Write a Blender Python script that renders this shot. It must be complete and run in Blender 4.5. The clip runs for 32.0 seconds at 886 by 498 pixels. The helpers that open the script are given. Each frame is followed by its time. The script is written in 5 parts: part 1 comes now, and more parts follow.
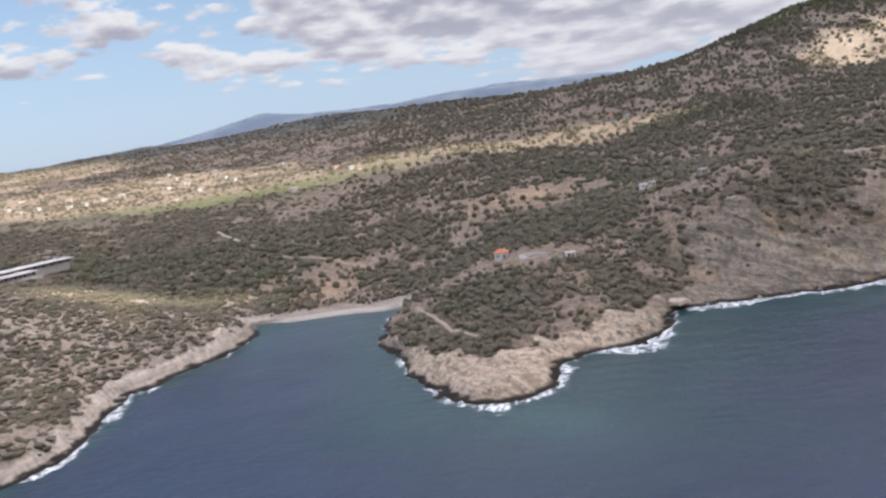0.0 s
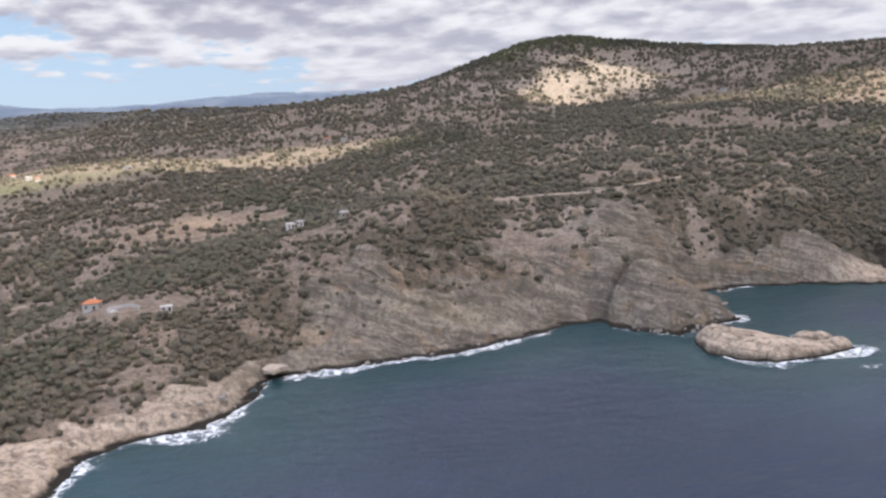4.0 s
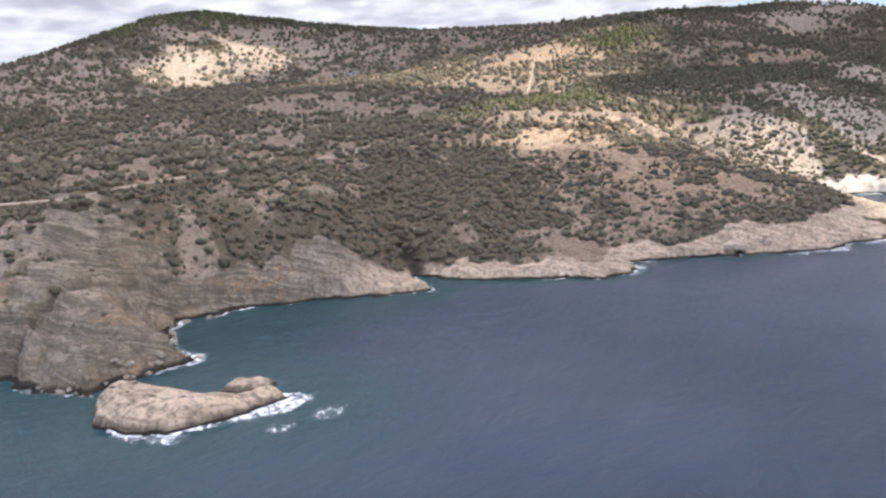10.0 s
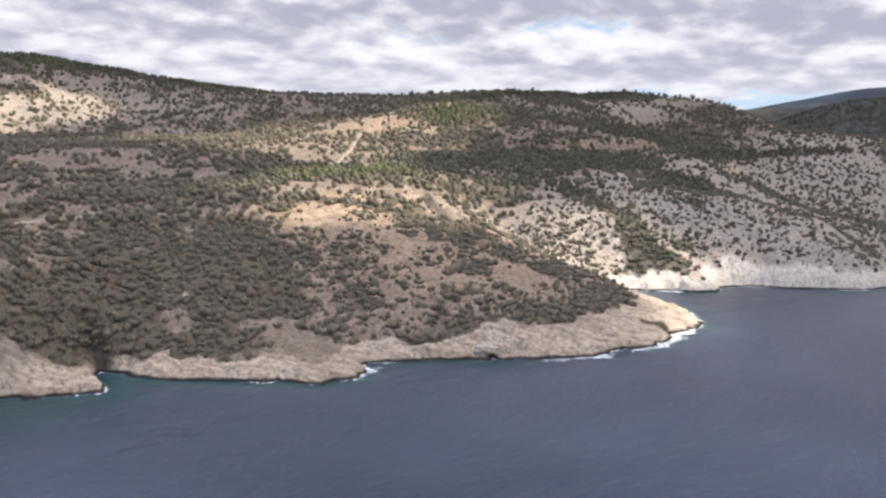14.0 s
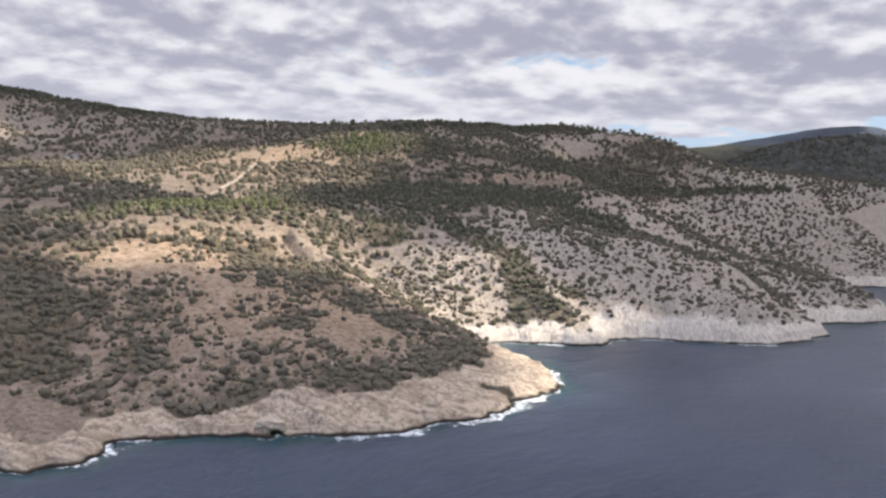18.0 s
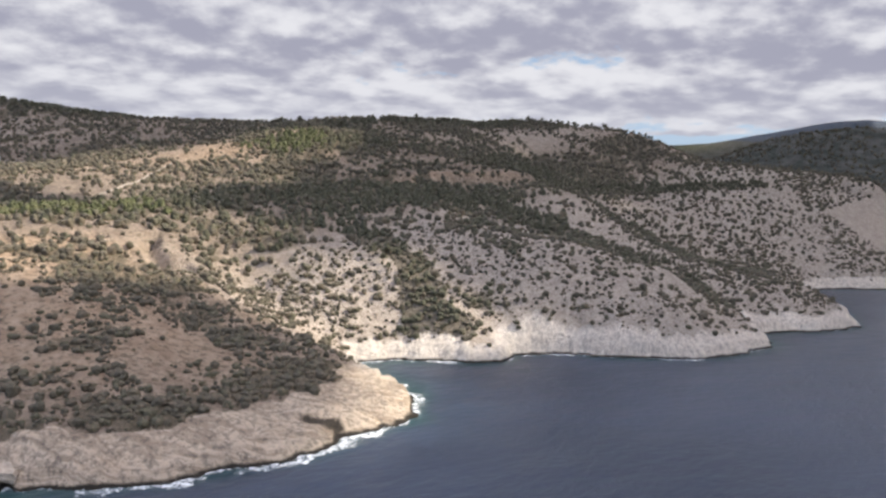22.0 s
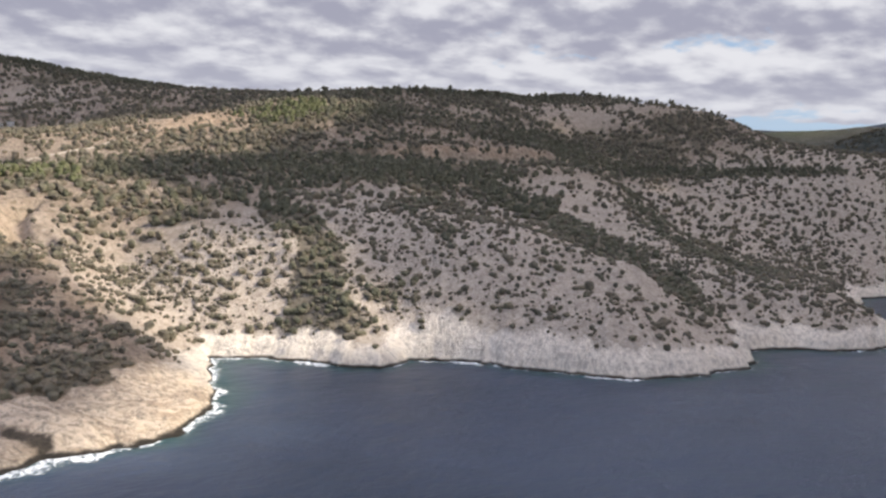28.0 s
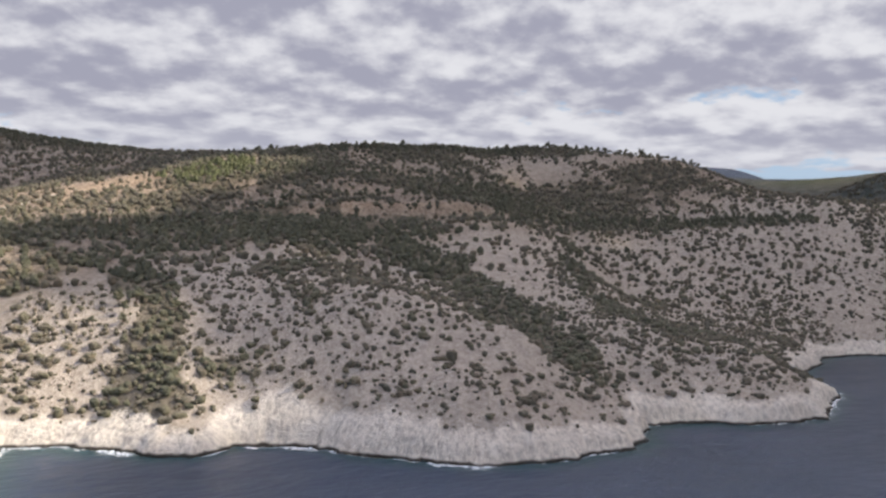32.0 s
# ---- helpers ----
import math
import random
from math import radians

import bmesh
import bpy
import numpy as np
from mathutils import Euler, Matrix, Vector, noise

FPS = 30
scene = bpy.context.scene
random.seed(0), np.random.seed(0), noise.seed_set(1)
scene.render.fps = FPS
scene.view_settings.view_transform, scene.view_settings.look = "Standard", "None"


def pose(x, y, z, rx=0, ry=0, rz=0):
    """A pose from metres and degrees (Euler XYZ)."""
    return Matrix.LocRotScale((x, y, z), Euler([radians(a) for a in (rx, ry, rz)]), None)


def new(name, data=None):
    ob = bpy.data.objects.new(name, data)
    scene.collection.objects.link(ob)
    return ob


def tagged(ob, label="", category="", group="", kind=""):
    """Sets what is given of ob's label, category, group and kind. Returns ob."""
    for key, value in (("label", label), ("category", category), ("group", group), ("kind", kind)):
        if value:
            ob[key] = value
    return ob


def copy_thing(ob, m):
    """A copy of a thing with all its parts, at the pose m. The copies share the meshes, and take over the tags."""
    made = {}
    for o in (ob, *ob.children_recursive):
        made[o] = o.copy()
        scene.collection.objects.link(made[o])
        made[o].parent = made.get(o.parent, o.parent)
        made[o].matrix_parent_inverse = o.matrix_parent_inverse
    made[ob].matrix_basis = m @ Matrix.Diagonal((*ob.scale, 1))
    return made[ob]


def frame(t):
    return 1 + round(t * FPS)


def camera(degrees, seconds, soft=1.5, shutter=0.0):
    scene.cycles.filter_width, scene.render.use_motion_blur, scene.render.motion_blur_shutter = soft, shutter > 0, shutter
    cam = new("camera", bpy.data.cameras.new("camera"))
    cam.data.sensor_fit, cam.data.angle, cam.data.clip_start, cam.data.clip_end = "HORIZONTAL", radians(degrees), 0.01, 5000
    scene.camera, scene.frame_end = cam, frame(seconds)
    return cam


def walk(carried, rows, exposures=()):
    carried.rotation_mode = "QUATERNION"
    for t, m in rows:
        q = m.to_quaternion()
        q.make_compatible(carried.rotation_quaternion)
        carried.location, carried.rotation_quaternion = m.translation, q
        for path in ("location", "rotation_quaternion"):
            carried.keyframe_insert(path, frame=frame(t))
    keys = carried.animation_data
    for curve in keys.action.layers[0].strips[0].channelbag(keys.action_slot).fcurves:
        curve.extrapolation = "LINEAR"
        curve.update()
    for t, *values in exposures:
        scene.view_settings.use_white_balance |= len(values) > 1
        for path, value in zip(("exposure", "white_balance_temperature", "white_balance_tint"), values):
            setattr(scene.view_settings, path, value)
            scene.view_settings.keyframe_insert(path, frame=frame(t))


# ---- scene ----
WIDE = 56.3
cam = camera(WIDE, 32.0, soft=2.6)
METRES, EYE, TILT, LEAN, TURN = 800.0, 98.2, -8.316, 7.345, 0.0
ROWS = [
    (0.0, 0.0, 0.0, 0.0, 0.0, 0.0, 0.0),
    (0.5, 0.0117, 0.0076, 0.0032, -1.36, 0.56, -0.35),
    (1.0, 0.0257, 0.0159, 0.007, -2.89, 1.11, -0.91),
    (1.5, 0.0382, 0.0226, 0.0101, -4.29, 1.53, -1.38),
    (2.0, 0.0517, 0.0292, 0.0135, -6.14, 1.91, -1.72),
    (2.5, 0.065, 0.0354, 0.0164, -8.3, 2.06, -1.95),
    (3.0, 0.08, 0.0417, 0.0198, -10.76, 1.88, -1.93),
    (3.5, 0.0927, 0.047, 0.0226, -12.96, 1.5, -1.83),
    (4.0, 0.1081, 0.053, 0.0253, -15.3, 1.05, -1.54),
    (4.5, 0.1212, 0.0577, 0.0275, -17.05, 0.86, -1.36),
    (6.5, 0.1794, 0.0745, 0.0359, -21.72, 2.3, 0.14),
    (7.0, 0.1952, 0.0781, 0.0381, -24.13, 2.67, 0.7),
    (7.5, 0.2089, 0.0807, 0.0398, -26.38, 2.77, 1.09),
    (8.0, 0.2252, 0.0831, 0.0416, -28.35, 2.64, 1.29),
    (8.5, 0.2391, 0.085, 0.0431, -29.68, 2.23, 1.39),
    (9.0, 0.2555, 0.0866, 0.0451, -31.18, 1.39, 1.46),
    (9.5, 0.2686, 0.0877, 0.046, -32.52, 0.66, 1.49),
    (10.0, 0.2864, 0.0897, 0.048, -34.22, -0.17, 1.57),
    (10.5, 0.3005, 0.0905, 0.0494, -35.35, -0.49, 1.53),
    (11.0, 0.3172, 0.091, 0.0511, -36.47, -0.42, 1.4),
    (11.5, 0.3317, 0.0908, 0.0522, -37.21, 0.02, 1.24),
    (12.0, 0.3487, 0.0906, 0.0538, -38.08, 0.79, 1.02),
    (12.5, 0.363, 0.0902, 0.0556, -39.01, 1.67, 0.7),
    (13.0, 0.3797, 0.0897, 0.0576, -40.18, 2.98, 0.18),
    (13.5, 0.3937, 0.0896, 0.0598, -41.13, 3.84, -0.36),
    (14.0, 0.4105, 0.0884, 0.0626, -41.79, 4.52, -0.94),
    (14.5, 0.4247, 0.0869, 0.0649, -42.08, 4.9, -1.32),
    (16.5, 0.4867, 0.0825, 0.076, -42.62, 5.43, -2.09),
    (17.0, 0.5033, 0.0812, 0.0785, -42.85, 5.91, -1.96),
    (17.5, 0.5176, 0.0808, 0.0806, -43.16, 6.28, -1.79),
    (18.0, 0.5346, 0.0793, 0.0827, -43.3, 6.7, -1.63),
    (18.5, 0.549, 0.0772, 0.0843, -43.31, 6.96, -1.55),
    (19.0, 0.5657, 0.0758, 0.0865, -43.46, 7.07, -1.5),
    (19.5, 0.5804, 0.0751, 0.0883, -43.64, 7.09, -1.44),
    (20.0, 0.5973, 0.0739, 0.0904, -43.65, 7.05, -1.37),
    (20.5, 0.6119, 0.0717, 0.0918, -43.34, 6.95, -1.29),
    (21.0, 0.6287, 0.0702, 0.0937, -42.92, 6.72, -1.17),
    (21.5, 0.6434, 0.0692, 0.0951, -42.5, 6.7, -1.15),
    (22.0, 0.6607, 0.0677, 0.0967, -42.08, 6.76, -1.19),
    (22.5, 0.6751, 0.066, 0.0978, -41.88, 6.85, -1.29),
    (23.0, 0.6923, 0.064, 0.0993, -41.9, 7.0, -1.54),
    (23.5, 0.7068, 0.0626, 0.1004, -42.01, 7.18, -1.8),
    (24.0, 0.7238, 0.0614, 0.1016, -42.01, 7.42, -1.98),
    (24.5, 0.7383, 0.0605, 0.1031, -41.73, 7.55, -2.21),
    (25.0, 0.7552, 0.0584, 0.1049, -40.86, 7.68, -2.53),
    (25.5, 0.7698, 0.0565, 0.1064, -39.72, 7.56, -2.83),
    (26.0, 0.7869, 0.0551, 0.1082, -38.14, 6.95, -3.1),
    (26.5, 0.8013, 0.0541, 0.1101, -36.78, 6.0, -3.35),
    (28.5, 0.8636, 0.0493, 0.1177, -32.36, 5.36, -4.8),
    (29.0, 0.8805, 0.0476, 0.1201, -31.41, 5.95, -5.17),
    (29.5, 0.8939, 0.046, 0.1216, -31.12, 6.66, -5.21),
    (30.0, 0.9106, 0.0458, 0.1245, -31.68, 7.62, -5.0),
    (30.5, 0.9247, 0.0448, 0.1268, -32.24, 8.22, -4.71),
    (31.0, 0.9406, 0.0438, 0.1295, -32.27, 8.66, -4.32),
    (31.5, 0.9547, 0.043, 0.1315, -31.75, 8.86, -3.92),
    (32.0, 0.9711, 0.042, 0.1337, -31.14, 8.99, -3.38),
]
walk(cam, [(t, pose(0, 0, EYE, TILT, LEAN, TURN) @ pose(METRES * x, METRES * y, METRES * z, 90 + pitch, roll, yaw)) for t, x, y, z, yaw, pitch, roll in ROWS],
     exposures=[(0.0, -0.1), (4.0, 0.02), (8.0, 0.14), (11.0, 0.30), (13.0, 0.2), (16.0, 0.03), (20.0, -0.11), (24.0, -0.22), (29.0, -0.19), (32.0, -0.23)])

# ---- light: broken cloud, sun from the east-south-east over the sea ----
SUN_DIR = Vector((0.70, -0.45, 0.62)).normalized()
sun = new("sun", bpy.data.lights.new("sun", "SUN"))
sun.data.energy, sun.data.angle, sun.data.color = 8.3, radians(0.55), (1.0, 0.90, 0.76)
sun.matrix_world = Matrix.Translation((1500, -900, 900)) @ SUN_DIR.to_track_quat("Z", "Y").to_matrix().to_4x4()

world = bpy.data.worlds.new("sky")
scene.world = world
world.use_nodes = True


class Nodes:
    """Small helper round a node tree."""

    def __init__(self, tree):
        self.tree = tree
        tree.nodes.clear()

    def add(self, kind, **inputs):
        n = self.tree.nodes.new(kind)
        for key, value in inputs.items():
            key = int(key[1:]) if key[0] == "_" and key[1:].isdigit() else key.replace("_", " ")
            self.put(n.inputs[key], value)
        return n

    def put(self, socket, value):
        if isinstance(value, bpy.types.NodeSocket):
            self.tree.links.new(value, socket)
        elif isinstance(value, (tuple, list)) and len(value) == 3 and socket.type == "RGBA":
            socket.default_value = (*value, 1)
        else:
            socket.default_value = value

    def math(self, op, a, b=0.0, c=0.0, clamp=False):
        n = self.add("ShaderNodeMath", _0=a, _1=b, _2=c)
        n.operation, n.use_clamp = op, clamp
        return n.outputs[0]

    def mix(self, fac, a, b, blend="MIX"):
        n = self.tree.nodes.new("ShaderNodeMix")
        n.data_type, n.blend_type = "RGBA", blend
        self.put(n.inputs[0], fac), self.put(n.inputs[6], a), self.put(n.inputs[7], b)
        return n.outputs[2]

    def noise(self, vector, scale, detail=4.0, rough=0.55, distort=0.0):
        n = self.add("ShaderNodeTexNoise", Scale=scale, Detail=detail, Roughness=rough, Distortion=distort)
        if vector is not None:
            self.put(n.inputs["Vector"], vector)
        return n.outputs["Fac"]

    def ramp(self, fac, lo, hi, a=0.0, b=1.0):
        n = self.add("ShaderNodeMapRange", _0=fac, _1=lo, _2=hi, _3=a, _4=b)
        n.interpolation_type = "SMOOTHSTEP"
        return n.outputs[0]

    def vec(self, op, a, b=(0, 0, 0)):
        n = self.add("ShaderNodeVectorMath", _0=a, _1=b)
        n.operation = op
        return n.outputs[0]


def build_sky():
    n = Nodes(world.node_tree)
    sky = n.tree.nodes.new("ShaderNodeTexSky")
    sky.sky_type, sky.sun_disc = "NISHITA", False
    sky.sun_elevation, sky.sun_rotation = math.asin(SUN_DIR.z), math.atan2(SUN_DIR.x, SUN_DIR.y)
    sky.air_density, sky.dust_density, sky.ozone_density = 1.0, 0.6, 1.5
    way = n.add("ShaderNodeTexCoord").outputs["Generated"]
    parts = n.add("ShaderNodeSeparateXYZ", _0=way)
    x, y, z = parts.outputs
    turn = n.math("ARCTAN2", x, y)
    tall = n.math("LOGARITHM", n.math("ADD", n.math("MAXIMUM", z, 0.0), 0.07), 2.718)

    def field(lift):
        """Rows of cumulus: soft swells with round puffs heaped on them."""
        u, v = n.math("MULTIPLY", turn, 12.0), n.math("MULTIPLY", n.math("ADD", tall, lift), 6.6)
        at = n.add("ShaderNodeCombineXYZ", X=u, Y=v, Z=0.7).outputs[0]
        total = n.math("MULTIPLY", n.noise(at, 0.42, 3.0, 0.5), 0.9)
        for scale, weight in ((1.1, 0.24), (2.3, 0.17)):
            cell = n.add("ShaderNodeTexVoronoi", Vector=at, Scale=scale)
            cell.feature = "SMOOTH_F1"
            n.put(cell.inputs["Smoothness"], 0.35)
            total = n.math("SUBTRACT", total, n.math("MULTIPLY", n.math("SUBTRACT", cell.outputs["Distance"], 0.42), weight))
        return n.math("ADD", total, n.math("MULTIPLY", n.math("SUBTRACT", n.noise(at, 3.0, 6.0, 0.62), 0.5), 0.32))

    east = n.ramp(x, -0.42, 0.30)
    low = n.ramp(z, 0.005, 0.12)
    dense = n.math("ADD", n.math("MULTIPLY", n.math("SUBTRACT", east, 0.55), 0.30), n.math("MULTIPLY", n.math("SUBTRACT", low, 1.0), n.math("SUBTRACT", 0.22, n.math("MULTIPLY", east, 0.16))))
    dense = n.math("ADD", dense, n.math("MULTIPLY", n.math("MULTIPLY", n.ramp(z, 0.065, 0.11, 0.0, 0.11), n.ramp(z, 0.25, 0.36, 1.0, 0.0)), n.ramp(x, 0.25, 0.5, 1.0, 0.25)))
    # clear air low over the eastern hills
    dense = n.math("SUBTRACT", dense, n.math("MULTIPLY", n.ramp(x, 0.62, 0.82), n.ramp(z, 0.10, 0.03, 0.0, 0.42)))
    # and breaks of blue over the western ridge
    dense = n.math("SUBTRACT", dense, n.math("MULTIPLY", n.ramp(x, 0.62, 0.42), n.ramp(z, 0.11, 0.05, 0.0, 0.09)))
    cover = n.math("ADD", field(0.0), dense)
    mask = n.ramp(cover, 0.30, 0.40)
    lift = n.math("SUBTRACT", field(0.05), field(-0.05))
    depth = n.ramp(n.math("ADD", n.math("MULTIPLY", lift, 1.5), n.math("MULTIPLY", n.math("SUBTRACT", cover, 0.45), 0.5)), -0.30, 0.34)
    cloud = n.mix(depth, (0.73, 0.73, 0.77), (0.35, 0.353, 0.44))
    cloud = n.mix(n.ramp(z, 0.0, 0.15, 0.6, 0.0), cloud, (0.56, 0.575, 0.65))
    blue = n.vec("MULTIPLY", sky.outputs[0], (0.10, 0.10, 0.105))
    haze = n.ramp(z, 0.0, 0.35, 0.75, 0.1)
    blue = n.mix(haze, blue, (0.40, 0.53, 0.74))
    colour = n.mix(mask, blue, cloud)
    ground = n.ramp(z, -0.02, 0.0)
    colour = n.mix(ground, (0.16, 0.18, 0.21), colour)
    # an overcast dome is brightest overhead
    colour = n.vec("MULTIPLY", colour, n.mix(n.ramp(z, 0.28, 0.85), (1.0, 1.0, 1.0), (5.9, 5.25, 4.85)))
    back = n.add("ShaderNodeBackground", Color=colour, Strength=1.25)
    n.add("ShaderNodeOutputWorld", Surface=back.outputs[0])


build_sky()

# ---- plan of the coast, west to east, land to the north ----
COAST_WEST = [(-6000, -300), (-600, -20), (-330, 60), (-230, 130), (-175, 200), (-159, 257), (-149, 275), (-148, 312), (-151, 348), (-140, 370), (-133, 388), (-122, 403), (-116, 428),
              (-112, 446), (-121, 468), (-98, 463), (-73, 466), (-39, 462), (-43, 429), (-43, 379), (-28, 337), (-18, 305), (-10, 289), (8, 278), (20, 282), (31, 296), (34, 313), (55, 328), (73, 332), (84, 350), (98, 373)]
COAST_MID = [(108, 382), (125, 381), (152, 383), (180, 386), (205, 388), (238, 403), (252, 401), (258, 379), (276, 364), (305, 372), (316, 379), (315, 403), (321, 430), (329, 437), (363, 434), (387, 424),
             (416, 410), (440, 400), (450, 428), (462, 407), (484, 384), (511, 362), (529, 357), (548, 372), (575, 363), (596, 347), (618, 333), (648, 320), (683, 315), (720, 327), (756, 331)]
COAST_EAST = [(772, 352), (783, 376), (798, 436), (820, 430), (838, 414), (849, 396), (871, 388), (885, 398), (912, 385), (930, 360), (955, 333), (980, 323), (1005, 317), (1042, 318), (1066, 334), (1078, 345), (1115, 339),
              (1125, 324), (1175, 318), (1240, 355), (1269, 403), (1362, 448), (1404, 446), (1469, 402), (1560, 385), (1700, 430), (2000, 480), (2600, 640), (3300, 800), (6000, 900)]
COAST = np.array(COAST_WEST + COAST_MID + COAST_EAST, float)
LAND = np.vstack([COAST, [(6000, 9000), (-6000, 9000)]])
ISLET = np.array([(279, 360), (274, 349), (271, 334), (277, 321), (288, 313), (298, 312), (312, 312), (327, 317), (325, 322), (314, 326), (305, 333), (297, 345), (289, 357)], float)
ISLET_ROCK = np.array([(311, 337), (318, 344), (326, 338), (331, 333), (326, 329), (317, 331)], float)

# ---- landforms: crests, spurs, gullies and hollows, as x, y and height ----
WEST_HEADLAND = [(-185, 300, 16), (-205, 370, 24), (-194, 435, 28), (-120, 425, 13), (-154, 391, 12), (-250, 470, 37), (-300, 565, 32), (-350, 300, 28), (-165, 482, 15), (-400, 640, 30)]
BEACH_VALLEY = [(-90, 482, 3), (-62, 505, 4), (-61, 578, 6), (-150, 600, 10), (-227, 795, 24), (-116, 468, 4), (-31, 445, 8)]
HOUSE_SPUR = [(-1, 330, 9), (63, 353, 11), (37, 428, 26), (27, 446, 26), (123, 523, 45), (147, 487, 52), (157, 446, 44), (146, 432, 32), (184, 469, 57)]
GREY_CLIFF = [(204, 417, 7), (252, 472, 45), (277, 423, 26), (309, 453, 40), (303, 388, 14), (215, 440, 30)]
WEST_SLOPES = [(43, 675, 34), (96, 666, 28), (-20, 960, 65), (149, 996, 65), (-143, 1067, 64), (-313, 1203, 64), (262, 670, 46), (291, 686, 51), (367, 702, 64)]
ROAD_SLOPE = [(340, 482, 51), (367, 492, 53), (413, 465, 48), (392, 451, 32), (415, 432, 16), (467, 427, 9), (511, 456, 34), (542, 450, 29), (508, 530, 56), (544, 439, 21)]
BROAD_SPUR = [(593, 469, 40), (621, 402, 27), (671, 406, 29), (670, 362, 17), (611, 355, 13), (666, 399, 26), (705, 410, 24), (628, 554, 65), (579, 644, 67), (683, 518, 54), (691, 525, 57), (700, 512, 48), (751, 519, 48)]
COVE_BOWL = [(737, 579, 71), (786, 535, 48), (818, 537, 61), (830, 567, 67), (809, 490, 35), (853, 479, 43), (897, 478, 52), (887, 497, 57), (896, 438, 28), (905, 440, 34), (926, 430, 40), (795, 450, 13)]
PALE_SPUR = [(914, 395, 11), (939, 384, 24), (979, 352, 26), (995, 369, 32), (973, 340, 12), (1012, 425, 52), (979, 439, 61), (932, 509, 73), (956, 533, 78), (945, 549, 83), (1026, 340, 12)]
EAST_GULLY = [(1058, 372, 15), (1052, 402, 27), (1035, 445, 40), (1005, 490, 58), (1000, 530, 66)]
EAST_SPURS = [(1088, 452, 47), (1103, 367, 22), (1128, 359, 21), (1155, 383, 31), (1167, 439, 37), (1127, 574, 82), (1260, 606, 64), (1273, 438, 22), (1413, 479, 35), (1428, 554, 66), (1440, 577, 81), (1459, 649, 109)]
KNOLL = [(770, 720, 92), (925, 654, 91), (851, 716, 96), (944, 850, 138), (953, 862, 143), (982, 840, 146), (1008, 837, 153), (1091, 740, 128), (1122, 658, 105), (1160, 666, 111)]
MIDDLE_HOLLOW = [(582, 777, 88), (554, 827, 95), (634, 794, 90), (731, 849, 105), (602, 1162, 111), (682, 1171, 130), (605, 1223, 137), (800, 1040, 112)]
PLATEAU = [(1348, 777, 130), (1391, 878, 184), (1144, 885, 170), (1118, 905, 173), (1156, 905, 178), (1282, 905, 185), (1440, 905, 195), (1535, 860, 188), (1525, 750, 165), (1585, 800, 176), (1537, 728, 151), (1631, 790, 160), (1660, 760, 140), (1445, 676, 115)]
BACK_HILL = [(454, 1300, 157), (512, 1350, 183), (604, 1400, 216), (703, 1450, 230), (811, 1450, 221), (911, 1400, 204), (998, 1350, 194), (1023, 1200, 184), (1095, 1010, 178), (720, 1900, 140), (1350, 1300, 130)]
WEST_SKYLINE = [(-858, 1600, 113), (-715, 1800, 123), (-476, 2000, 139), (-325, 2200, 157), (-206, 2200, 157), (31, 2000, 158), (140, 1700, 138), (262, 1600, 144), (428, 1500, 158), (-1600, 1700, 120)]
EAST_HILL = [(1721, 527, 116), (1560, 575, 112), (1900, 640, 105), (2300, 1290, 120), (2386, 1194, 168), (2426, 1128, 200), (2456, 1072, 222), (2480, 1030, 234), (2501, 984, 246), (2531, 918, 252), (2557, 854, 256), (2700, 760, 240), (2900, 900, 230), (2250, 950, 130), (2320, 760, 140), (2050, 1000, 100), (1800, 1000, 105), (2100, 1500, 90), (2900, 1450, 110), (3600, 1000, 150)]
FAR_RIDGES = [(-2400, 4200, 120), (-1408, 4300, 190), (-908, 4300, 305), (-636, 4300, 248), (-166, 4300, 262), (498, 4000, 275), (1034, 4000, 240), (1700, 3800, 170), (2700, 2300, 130), (3272, 1950, 262), (3351, 1820, 280), (3424, 1699, 300), (3379, 2087, 262), (3240, 2255, 280), (3587, 1789, 300), (3753, 2875, 385), (3831, 2791, 390), (3946, 2658, 365), (4209, 1697, 410), (4290, 1520, 425), (4700, 2700, 150), (4500, 2350, 180), (4200, 2250, 200), (4750, 1650, 250), (4300, 3300, 150), (3950, 2350, 220), (4100, 2050, 330), (5500, 2000, 100), (-400, 3200, 100), (600, 2900, 100), (2200, 2600, 100)]
SLOPE_MARKS = [(413, 464, 46), (274, 412, 25), (126, 422, 17), (57, 416, 24), (758, 1278, 163), (950, 857, 139), (1165, 667, 111)]
COVE_CREST = [(673, 474, 47), (712, 484, 42.5), (708, 476, 39), (704, 450, 33), (725, 460, 35), (728, 432, 28), (750, 412, 20), (746, 396, 18), (751, 375, 12)]
COVE_SLOPE = [(745, 501, 45), (748, 543, 57), (768, 539, 51), (774, 507, 31), (782, 536, 46.5), (789, 510, 37), (806, 458, 19), (845, 446, 18), (856, 471, 41), (867, 430, 22), (893, 431, 25), (914, 403, 24)]
EAST_MARKS = [(968, 402, 42), (1014, 406, 46), (1027, 395, 46), (1067, 414, 32), (929, 565, 80), (971, 525, 79), (1067, 362, 19), (1176, 369, 27), (1180, 518, 63), (1244, 541, 42), (1213, 469, 33), (1219, 607, 85), (1401, 612, 78), (1406, 489, 31)]
MARKS = np.array(SLOPE_MARKS + COVE_CREST + COVE_SLOPE + EAST_MARKS, float)
